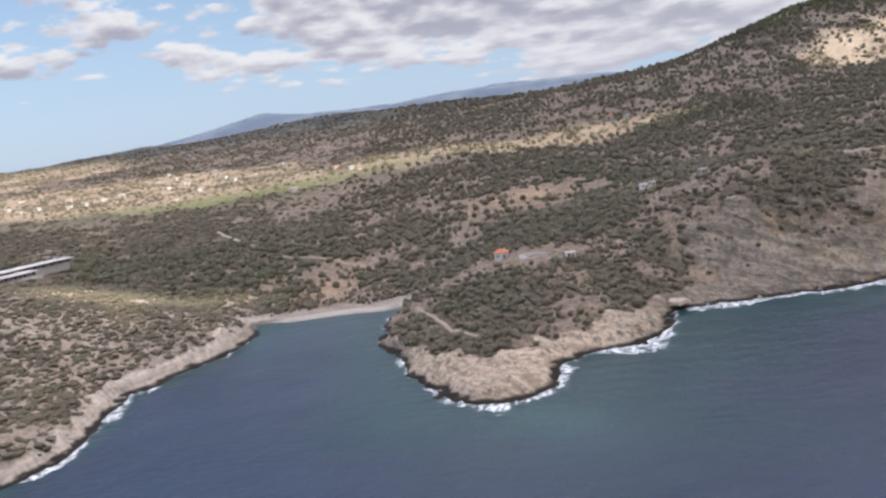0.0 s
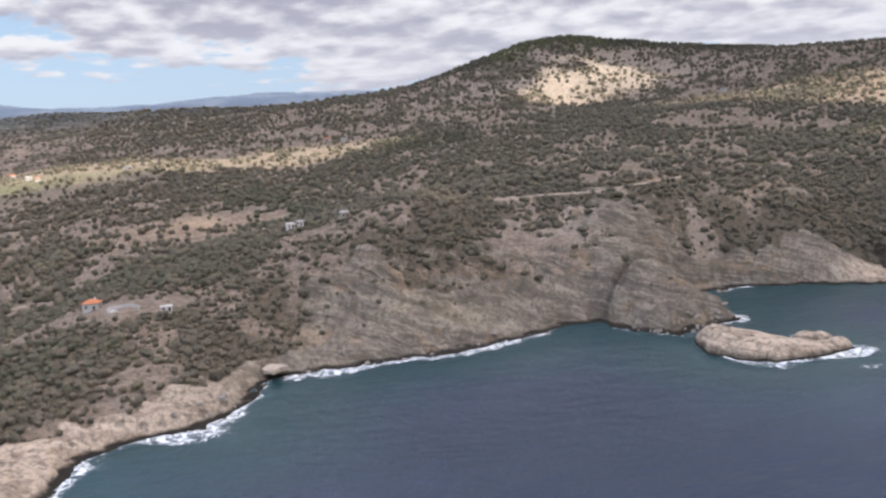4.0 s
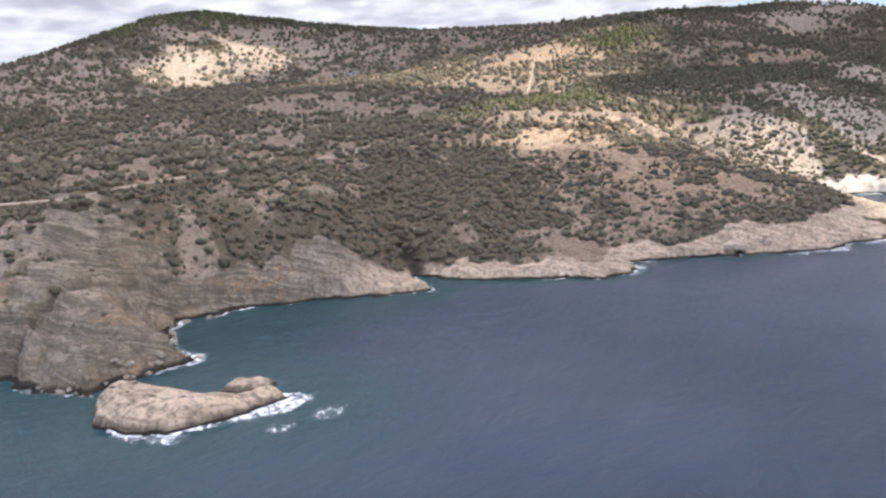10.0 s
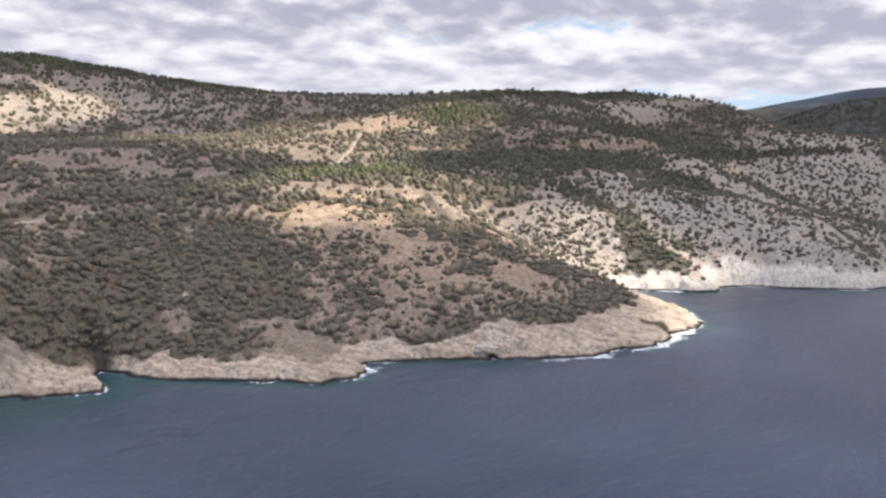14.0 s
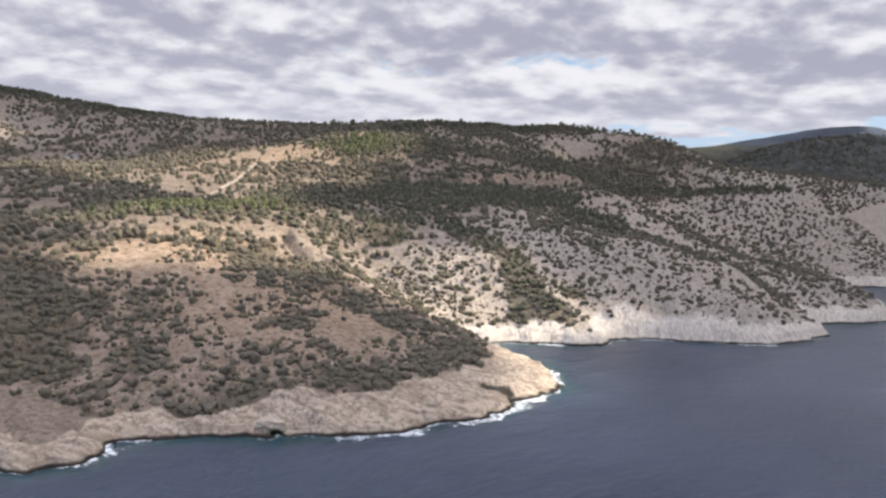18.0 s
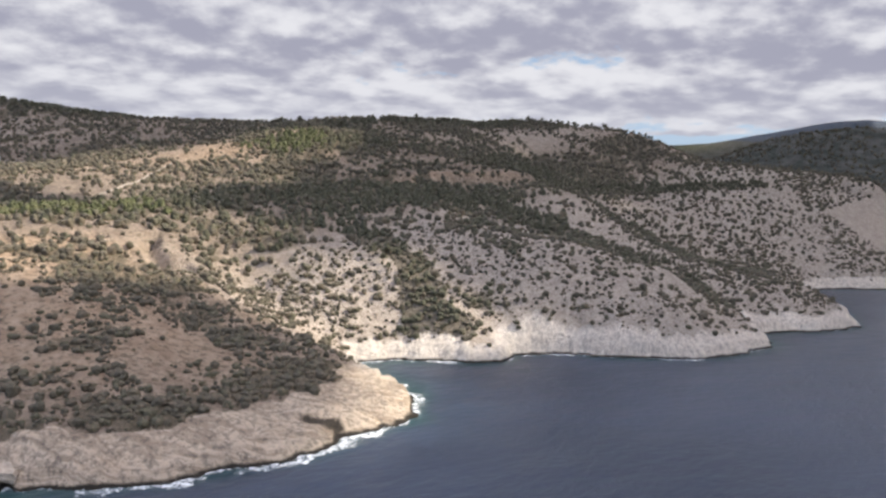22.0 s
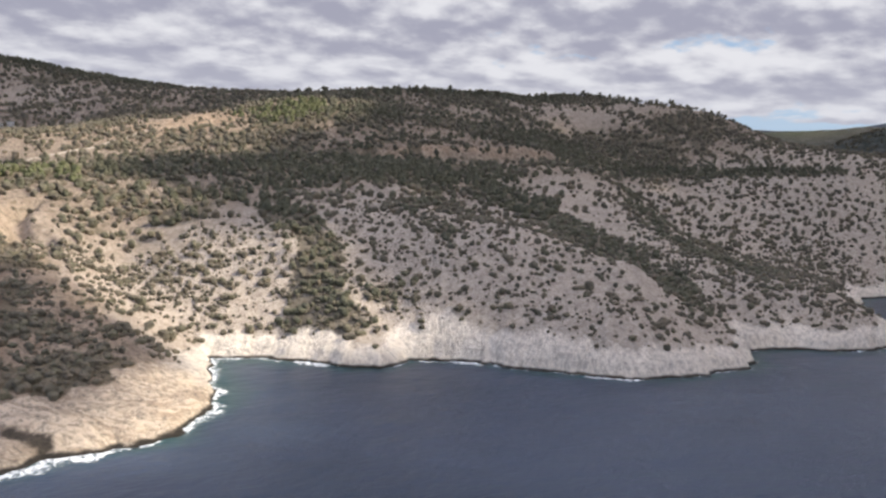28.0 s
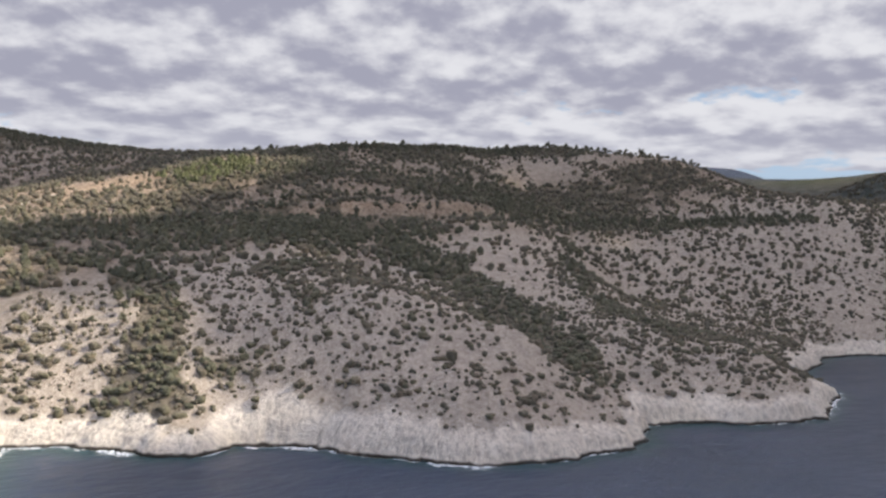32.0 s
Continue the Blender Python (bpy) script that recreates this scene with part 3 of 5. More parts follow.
# pine colour lightened: the sun on the lit stands is put into it
LIT_PINE = foliage_material("lit_pine_needles", (0.088, 0.098, 0.050), (0.158, 0.166, 0.083), (0.16, 0.155, 0.088))
WATER, FOAM = water_material(), foam_material()


# ---- meshes ----
def mesh_of(name, verts, faces, mat=None, smooth_shade=False):
    """A mesh from arrays: verts (n, 3) and faces (m, 3 or 4)."""
    faces = np.asarray(faces, np.int32)
    me = bpy.data.meshes.new(name)
    me.vertices.add(len(verts))
    me.vertices.foreach_set("co", np.asarray(verts, np.float32).ravel())
    me.loops.add(faces.size)
    me.loops.foreach_set("vertex_index", faces.ravel())
    me.polygons.add(len(faces))
    me.polygons.foreach_set("loop_start", np.arange(0, faces.size, faces.shape[1], dtype=np.int32))
    me.polygons.foreach_set("use_smooth", np.full(len(faces), smooth_shade))
    me.update(calc_edges=True)
    me.validate()
    if mat:
        me.materials.append(mat)
    return me


def paint_layer(me, name, values):
    a = me.attributes.new(name, "FLOAT", "POINT")
    a.data.foreach_set("value", np.asarray(values, np.float32))


def grid_faces(nx, ny):
    i = np.arange(nx * ny).reshape(ny, nx)
    return np.stack([i[:-1, :-1], i[:-1, 1:], i[1:, 1:], i[1:, :-1]], -1).reshape(-1, 4)


def steps(*spans):
    out = []
    for a, b, s in spans:
        out.append(np.arange(a, b, s))
    return np.concatenate(out)


# ---- where woods and shrubs grow ----
GULLY_TREES = np.array([(998, 655), (1027, 622), (1062, 594), (1067, 538), (1071, 496), (1070, 445), (1070, 420), (1064, 389), (1061, 372)], float)
SIDE_GULLY = np.array([(1244, 618), (1190, 545), (1154, 486), (1138, 440), (1146, 405), (1190, 410), (1231, 429)], float)
BLUFF_TREES = np.array([(1272, 694), (1308, 693), (1385, 674), (1468, 634), (1524, 588)], float)
COVE_TREES = np.array([(861, 558), (865, 522), (870, 495), (866, 468), (861, 450), (854, 433)], float)
SPUR_THICKET = np.array([(688, 500), (700, 472), (708, 445), (722, 420), (733, 395), (700, 392)], float)
WEST_GROVE = np.array([(106, 809), (117, 728), (123, 675), (140, 700)], float)


def near_line(x, y, line, outer, inner):
    return smooth(edge_distance(x, y, line, False)[0] + 0.35 * outer * fractal(x, y, 26, 2, 37), outer, inner)


def woods(x, y):
    """How far a place is woodland rather than scrub, 0 to 1."""
    # the pale spurs above the eastern cove
    w = 1.0 * near_line(x, y, COVE_TREES, 22, 8) + 0.6 * bump(x, y, 890, 578, 110, 26) + 0.9 * bump(x, y, 890, 434, 11, 8) + 0.7 * bump(x, y, 811, 546, 16, 12) + 0.6 * bump(x, y, 947, 508, 17, 12) + 0.7 * bump(x, y, 941, 457, 9, 12)
    w += 1.0 * near_line(x, y, GULLY_TREES, 27, 10) + 0.75 * near_line(x, y, SIDE_GULLY, 16, 5) + 1.0 * near_line(x, y, BLUFF_TREES, 12, 5)
    # the woods below and above the bluff
    w += 1.0 * bump(x, y, 1020, 610, 90, 38) + 0.75 * bump(x, y, 850, 655, 130, 32) + 0.9 * bump(x, y, 1240, 715, 75, 55) + 0.8 * bump(x, y, 1060, 800, 80, 26) + 0.8 * bump(x, y, 985, 822, 44, 36) + 1.0 * bump(x, y, 700, 628, 70, 24) + 0.9 * bump(x, y, 1300, 900, 260, 16)
    # the western valleys and the headland
    w += 1.0 * near_line(x, y, WEST_GROVE, 34, 16) + 0.9 * bump(x, y, -140, 560, 45, 55) + 0.7 * bump(x, y, 80, 490, 60, 30) + 0.7 * bump(x, y, 20, 500, 50, 40) + 0.8 * bump(x, y, 0, 395, 30, 30) + 0.7 * bump(x, y, -250, 640, 160, 80)
    # the crest of the back hill
    w += 1.2 * bump(x, y, 720, 1440, 280, 60) + 1.0 * bump(x, y, 1000, 1345, 120, 60) + 0.9 * bump(x, y, 540, 1370, 60, 30) + 0.8 * bump(x, y, 290, 940, 60, 40)
    return np.clip(w, 0, 1)


def bare_stone(x, y):
    """The pale limestone country in the east, 0 to 1."""
    crest = np.interp(y, [370, 396, 412, 432, 460, 485, 510, 525, 560, 600], [778, 766, 758, 746, 740, 733, 722, 700, 655, 640]) + 5 * fractal(x, y, 40, 2, 61)
    return smooth(x - crest, -4, 12) * smooth(x, 690, 720) * smooth(y - 0.25 * (x - 900) + 25 * fractal(x, y, 80, 2, 66), 605, 500)


def cover(x, y):
    """Part of the ground under shrubs, 0 to 1."""
    stone, wood = bare_stone(x, y), woods(x, y)
    c = 0.56 + 0.05 * smooth(x, 330, 400) * smooth(x, 800, 740) * smooth(y, 640, 540) + 0.60 * fractal(x, y, 62, 3, 91) * (1 - 0.6 * stone) * (1 - 0.5 * smooth(y, 780, 1000)) + (0.36 - 0.20 * stone + 0.18 * bump(x, y, 480, 470, 120, 80)) * fractal(x, y, 16, 2, 97) - 0.07 * bump(x, y, 480, 470, 120, 80)
    c -= 0.17 * stone * (1 - wood)
    c += 0.14 * smooth(x, 160, 60) * smooth(y, 430, 470) * smooth(y, 950, 880)
    # bare patches
    c -= 0.28 * bump(x, y, 772, 515, 28, 42) + 0.18 * bump(x, y, 735, 540, 45, 25) + 0.45 * bump(x, y, 52, 700, 48, 45) + 0.26 * bump(x, y, 625, 440, 42, 45) + 0.14 * bump(x, y, 622, 520, 60, 38) + 0.3 * bump(x, y, 1380, 815, 130, 35) + 0.2 * bump(x, y, 890, 830, 80, 60) + 0.25 * bump(x, y, 935, 885, 35, 25) + 0.5 * bump(x, y, -180, 486, 55, 24) + 0.4 * bump(x, y, 1090, 671, 100, 8)
    c -= 0.25 * bump(x, y, 290, 460, 50, 26) + 0.6 * bump(x, y, -250, 990, 280, 60) + 0.25 * bump(x, y, 80, 1000, 130, 35) + 0.05 * bump(x, y, 640, 1200, 140, 70) + 0.22 * bump(x, y, 985, 385, 45, 30) + 0.6 * bump(x, y, -88, 535, 22, 40) + 0.25 * bump(x, y, 1237, 575, 50, 35)
    c += 0.12 * smooth(x, 1150, 1260) * smooth(y, 720, 660)
    # thickets
    c += 0.12 * bump(x, y, 530, 490, 80, 70) + 0.14 * bump(x, y, 400, 465, 60, 30) + 0.31 * near_line(x, y, SPUR_THICKET, 36, 18) + 0.14 * bump(x, y, 25, 390, 50, 35) + 0.30 * near_line(x, y, np.array([(900, 540), (960, 500), (1010, 450)], float), 22, 8)
    c += 0.40 * wood
    return np.clip(c, 0.02, 0.95)



# ---- ground: one sheet from the sea bed to the far hills ----
def fold_chute(x, y):
    return np.exp(-((x - 263 - 1.5 * (y - 406) - 3 * grain(x, y, 22, 49)) / 4.0) ** 2) * smooth(y, 398, 404) * smooth(y, 432, 420)


def build_ground():
    xs = steps((-5600, -1600, 160), (-1600, -600, 40), (-600, -330, 12), (-330, 1330, 1.6), (1330, 1700, 6), (1700, 2600, 25), (2600, 5601, 90))
    ys = steps((-2400, 0, 200), (0, 200, 25), (200, 262, 6), (262, 470, 1.35), (470, 620, 3.4), (620, 900, 6), (900, 1500, 12), (1500, 2600, 40), (2600, 6601, 100))
    gx, gy = np.meshgrid(xs, ys)
    x, y = gx.ravel(), gy.ravel()
    rock, z, d, slope = clear_ground(x, y)
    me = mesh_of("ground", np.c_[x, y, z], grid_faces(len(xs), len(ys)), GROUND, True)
    pale = bare_stone(x, y)
    pale = np.maximum(pale, 0.8 * bump(x, y, 1450, 530, 200, 170))
    pale = np.maximum(pale, 0.7 * bump(x, y, 650, 1250, 260, 130))
    pale = np.maximum(pale, 0.75 * bump(x, y, 1400, 850, 220, 60))
    pale = np.maximum(pale, 0.7 * bump(x, y, 295, 462, 60, 28))
    tan = 0.8 * bump(x, y, -88, 530, 24, 40) + 0.6 * bump(x, y, 622, 520, 55, 35) + 0.75 * bump(x, y, 900, 830, 120, 70) + 0.5 * bump(x, y, 935, 850, 50, 30) + 0.7 * bump(x, y, 55, 680, 70, 35) + 0.95 * bump(x, y, 662, 442, 80, 62) + 0.8 * bump(x, y, 660, 540, 60, 25) + 0.15 * bump(x, y, -190, 360, 40, 70) + 0.8 * bump(x, y, 1090, 670, 110, 8) + 0.9 * smooth(edge_distance(x, y, ROAD[2:6, :2], False)[0], 8, 4) + 0.7 * bump(x, y, -497, 1314, 45, 16)
    sand = np.clip(1.6 * bump(x, y, -75, 466, 42, 11), 0, 1) * (d > -2)
    green = 0.95 * smooth(fractal(x, y, 22, 3, 33), -0.25, 0.2) * bump(x, y, -172, 490, 52, 24) + 0.9 * bump(x, y, -250, 985, 260, 60) + 0.8 * bump(x, y, 3330, 1900, 130, 200)
    light = np.clip( bump(x, y, 35, 320, 85, 60) * 1.0 + smooth(x, 432, 458) * 0.8 + 1.1 * bump(x, y, 424, 412, 34, 15) + smooth(x, 770, 810) * 0.35 + smooth(x, -100, -130) * 0.85, 0, 1)
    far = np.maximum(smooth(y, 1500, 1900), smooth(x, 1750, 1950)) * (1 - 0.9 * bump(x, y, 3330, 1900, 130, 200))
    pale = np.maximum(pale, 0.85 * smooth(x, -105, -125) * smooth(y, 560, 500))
    # mask of the farthest ridges, which take the blue haze colour
    haze_tint = np.maximum(smooth(y, 3300, 3700), 0.75 * smooth(x + 0.25 * (y - 1700), 3450, 3650)) * (1 - bump(x, y, 3330, 1950, 230, 260))
    for name, values in (("far", far), ("haze_tint", haze_tint), ("litter", smooth(cover(x, y), 0.40, 0.85) * (1 - 0.8 * bare_stone(x, y) * (1 - woods(x, y))) * (1 - 0.75 * smooth(x, -100, -125) * smooth(y, 560, 500))), ("rock", rock), ("pale", pale), ("tan", np.clip(tan, 0, 1)), ("sand", sand), ("green", np.clip(green, 0, 1)), ("light_rock", light), ("along", run_where(x, y, (np.abs(d) < 90) & (x > 700) & (x < 1500)))):
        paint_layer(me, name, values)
    # shade of slot, caves, cleft and chute painted dark into the rock
    paint_layer(me, "damp_and_shade", np.clip(1.6 * smooth(edge_distance(x, y, SLOT, False)[0], 3.4, 2.0) + 1.4 * bump(x, y, 600, 349, 2.4, 3) + 1.4 * bump(x, y, 99, 380, 4, 5) + 1.5 * bump(x, y, 450, 438, 4.5, 10) + 0.62 * fold_chute(x, y), 0, 1))
    return tagged(new("ground", me), "scrub-covered rocky coastal hills with pale cliffs and a pebble beach", "ground", kind="structure")


build_ground()


def build_islet(name, outline, top, label):
    cx, cy = outline.mean(0)
    lo, hi = outline.min(0) - 8, outline.max(0) + 8
    xs, ys = np.arange(lo[0], hi[0], 0.8), np.arange(lo[1], hi[1], 0.8)
    gx, gy = np.meshgrid(xs, ys)
    x, y = gx.ravel(), gy.ravel()
    d, inside = edge_distance(x, y, outline, True)
    d = np.where(inside, d, -d) + 1.1 * fractal(x, y, 9, 3, 71)
    body = 0.55 * smooth(d, 0, 2.6) + 0.30 * smooth(d, 2.0, 6.0) + 0.15 * smooth(d, 5.0, 9.5)
    sway = 0.92 + 0.10 * fractal(x, y, 18, 2, 73) + 0.16 * bump(x, y, 282, 346, 12, 14) - 0.22 * bump(x, y, 312, 318, 6, 14)
    knobs = (0.28 * fractal(x, y, 3.5, 2, 75) + 0.5 * (0.4 - np.abs(fractal(x, y, 8, 2, 79)))) * smooth(d, 0, 3)
    z = np.where(d > 0, top * body * sway + knobs, -1 + 0.8 * d)
    me = mesh_of(name, np.c_[x, y, np.maximum(z, -6)], grid_faces(len(xs), len(ys)), GROUND, True)
    for key, value in (("far", 0.0), ("haze_tint", 0.0), ("litter", 0.0), ("damp_and_shade", 0.8 * smooth(z + 0.9 * fractal(x, y, 5, 2, 78), 3.0, 1.3)), ("rock", 1.0), ("pale", 0.0), ("tan", 0.0), ("sand", 0.0), ("green", 0.0), ("light_rock", 0.95), ("along", 0.0)):
        paint_layer(me, key, np.zeros(len(x)) + value)
    return tagged(new(name, me), label, "rock islet")


islet = build_islet("rock_islet", ISLET, 7.0, "bare pale limestone islet washed by surf off the cliff foot")
build_islet("low_rock", ISLET_ROCK, 4.2, "small low pale rock beside the islet in the surf")


def build_sea():
    xs = steps((-9000, -600, 400), (-600, -330, 30), (-330, 1330, 6), (1330, 1800, 20), (1800, 9001, 400))
    ys = steps((-9000, -400, 400), (-400, 240, 40), (240, 500, 6), (500, 5001, 300))
    gx, gy = np.meshgrid(xs, ys)
    x, y = gx.ravel(), gy.ravel()
    d = shore(x, y)
    di, inside = edge_distance(x, y, ISLET, True)
    off = np.minimum(-d, np.where(inside, 0, di))
    off = off * (1 + 0.35 * fractal(x, y, 45, 3, 81))
    me = mesh_of("sea", np.c_[x, y, np.zeros(len(x))], grid_faces(len(xs), len(ys)), WATER, True)
    reach = 9 + 30 * smooth(x, 160, 60) * smooth(x, -140, -60) + 48 * smooth(x, 430, 330) * smooth(x, -30, 90) + 26 * bump(x, y, 300, 330, 60, 70) + 20 * bump(x, y, 380, 400, 70, 60) + 5 * bump(x, y, 800, 400, 50, 60) + 26 * bump(x, y, 10, 270, 60, 40)
    paint_layer(me, "shallow", smooth(off / reach, 1.25, 0.0) * (0.95 - 0.15 * smooth(reach, 20, 45)))
    return tagged(new("sea", me), "dark blue choppy sea, teal over the shallows", "sea", kind="structure")


build_sea()


def floor_at(x, y):
    return float(height(np.array([x]), np.array([y]))[0][0])


# ---- vegetation ----
def icosphere(level):
    bm = bmesh.new()
    bmesh.ops.create_icosphere(bm, subdivisions=level, radius=1.0)
    v = np.array([p.co[:] for p in bm.verts])
    f = np.array([[q.index for q in p.verts] for p in bm.faces])
    bm.free()
    return v, f


ICO1, ICO2 = icosphere(1), icosphere(2)


def clump(rng, lumps, spread, tall):
    """A shrub of several ragged lumps, one unit in radius, standing on z = 0."""
    vs, fs, base = [], [], 0
    for k in range(lumps):
        v, f = ICO1
        r = rng.uniform(0.45, 0.72) if lumps > 1 else 0.95
        a, s = rng.uniform(0, 6.283), (spread * rng.uniform(0.3, 1.0) if k else 0)
        v = v * (r * rng.uniform(0.72, 1.22, (len(v), 1)))
        v = v * (1, 1, tall) + (s * math.cos(a), s * math.sin(a), tall * r * rng.uniform(0.55, 0.95))
        vs.append(v), fs.append(f + base)
        base += len(v)
    return np.vstack(vs), np.vstack(fs)


def conifer(rng, tiers=4):
    """The crown of a small pine: uneven tiers, one unit tall."""
    vs, fs, base = [], [], 0
    for k in range(tiers):
        v, f = ICO1
        t = k / max(tiers - 1, 1)
        r = (0.50 - 0.20 * t) * rng.uniform(0.8, 1.2)
        v = v * (r * rng.uniform(0.65, 1.3, (len(v), 1))) * (1, 1, 0.75)
        vs.append(v + (rng.uniform(-0.08, 0.08), rng.uniform(-0.08, 0.08), 0.25 + 0.62 * t))
        fs.append(f + base)
        base += len(v)
    return np.vstack(vs), np.vstack(fs)


def scatter(templates, x, y, z, size, tall, rng):
    """All copies of the templates at the places, as one set of arrays."""
    vs, fs, base = [], [], 0
    pick = rng.integers(0, len(templates), len(x))
    for k, (v, f) in enumerate(templates):
        i = np.where(pick == k)[0]
        if not len(i):
            continue
        a = rng.uniform(0, 6.283, len(i))
        c, s = np.cos(a)[:, None], np.sin(a)[:, None]
        px = (v[:, 0] * c - v[:, 1] * s) * size[i, None] + x[i, None]
        py = (v[:, 0] * s + v[:, 1] * c) * size[i, None] + y[i, None]
        pz = v[:, 2] * (size[i] * tall[i])[:, None] + z[i, None]
        vs.append(np.stack([px, py, pz], -1).reshape(-1, 3))
        fs.append((f[None] + (np.arange(len(i)) * len(v))[:, None, None]).reshape(-1, 3) + base)
        base += len(i) * len(v)
    return np.vstack(vs), np.vstack(fs)


KEEP_CLEAR = [(123, 523, 9), (147, 487, 6), (27, 446, 10), (40, 432, 14), (62, 436, 7), (-322, 600, 40), (-300, 560, 22)]


def places(rng, count, x0, x1, y0, y1, factor=1.0):
    x, y = rng.uniform(x0, x1, count), rng.uniform(y0, y1, count)
    keep = rng.random(count) < cover(x, y) * factor
    x, y = x[keep], y[keep]
    rock, z, d, slope = clear_ground(x, y)
    keep = (rng.random(len(x)) > rock * (1.25 - 0.28 * smooth(x, 100, 125) * smooth(x, 450, 425) * smooth(d, 8, 25)) - 0.03) & (d > 7) & (np.abs(y - 466) + np.abs(x + 75) * 0.2 > 16)
    for cx, cy, r in KEEP_CLEAR:
        keep &= (x - cx) ** 2 + (y - cy) ** 2 > r * r
    keep &= ~on_road(x, y, 4.2)
    return x[keep], y[keep], z[keep]


PATHS = [[(-232, 808), (-205, 760), (-182, 710), (-160, 672)], [(-158, 658), (-130, 640), (-105, 628), (-80, 600), (-61, 579)], [(-75, 520), (-63, 534), (-45, 540), (-27, 543)], [(-26, 420), (-18, 398), (-12, 380), (-8, 360), (4, 345)],
         [(857, 815), (828, 784), (800, 753), (770, 720), (735, 682), (705, 650)]]


def on_road(x, y, half):
    hit = edge_distance(x, y, ROAD[:, :2], False)[0] < half
    for line in PATHS:
        hit |= edge_distance(x, y, np.array(line, float), False)[0] < half * 0.7
    return hit


def build_scrub():
    rng = np.random.default_rng(7)
    fine = [clump(rng, 4, 0.55, t) for t in (0.95, 1.05, 0.85, 1.15, 0.9, 0.8)]
    rough = [clump(rng, 1, 0, t) for t in (0.95, 1.1, 0.85, 1.0)]
    trees = [conifer(rng) for _ in range(4)]
    oaks = [clump(rng, 5, 0.55, t) for t in (1.0, 1.15, 0.9, 1.05)]
    zones = [("maquis_scrub", SCRUB, OLIVE, 37000, -330, 1560, 270, 520, fine, 1.95),
             ("low_scrub", SCRUB, OLIVE, 62000, -330, 1400, 270, 520, rough, 1.0),
             ("heath_mats", OLIVE, SCRUB, 11000, -330, -110, 270, 540, rough, 1.45),
             ("hill_scrub", SCRUB, OLIVE, 66000, -660, 1750, 520, 930, rough, 2.1),
             ("far_scrub", SCRUB, OLIVE, 60000, -900, 1800, 930, 1600, rough, 2.3),
             ("distant_scrub", SCRUB, SCRUB, 12000, -1200, 700, 1600, 2500, rough, 3.4),
             ("distant_scrub", SCRUB, OLIVE, 17000, 1700, 2900, 520, 1500, rough, 3.0)]
    for name, mat, mat2, count, x0, x1, y0, y1, shapes, size in zones:
        x, y, z = places(rng, count, x0, x1, y0, y1)
        wood = (rng.random(len(x)) < woods(x, y) * (0.85 if y0 > 900 else 0.68)) & (size > 1.5)
        r = size * np.clip(np.exp(rng.normal(0, 0.52, len(x))), 0.3, 2.1 if y0 < 500 else 1.6) * 0.82
        pick = (rng.random(len(x)) < 0.3) & ~wood
        for sel, m, label, key in ((~wood & ~pick, mat, "dense dark olive-green maquis shrubs on the slope", name), (pick, mat2, "paler grey-green shrubs scattered on the slope", name)):
            v, f = scatter(shapes, x[sel], y[sel], z[sel] - 0.15 * r[sel], r[sel], rng.uniform(0.8, 1.2, sel.sum()) * (1 - 0.5 * smooth(x[sel], -100, -130)), rng)
            tagged(new(key, mesh_of(key, v, f, m)), label, "shrubs", kind="stuff")
        if wood.any():
            near = y0 < 500
            h = size * (1.15 if near else 2.2) * rng.uniform(0.7, 1.3, wood.sum())
            wx, wy, wz = x[wood], y[wood], z[wood] - 0.2
            broad = near | (wx < 420) & (wy < 900)
            # stands that take the sun-lightened pine colour
            lit_stand = (np.abs(wx - 700) < 75) & (np.abs(wy - 628 + 8 * grain(wx, wy, 20, 7)) < 26) | (np.hypot(wx - 980, wy - 825) < 44) | (np.abs(wx - 640) < 110) & (wy > 1335) & (wy < 1425)
            for key, sel, shape, k, label in (("oak_wood", broad, oaks, 1.0 if near else 0.6, "rounded grey-green evergreen oaks crowding the valley"), ("pine_wood", ~broad & ~lit_stand, trees, 1.0, "green pine wood in the folds of the hills"), ("lit_pines", lit_stand & ~broad, trees, 1.0, "light green pines on the sunlit saddle, sun put into their colour")):
                if sel.any():
                    v, f = scatter(shape, wx[sel], wy[sel], wz[sel], h[sel] * k, np.ones(sel.sum()), rng)
                    tagged(new(key, mesh_of(key, v, f, LIT_PINE if key == "lit_pines" else PINE)), label, "trees", kind="stuff")


build_scrub()


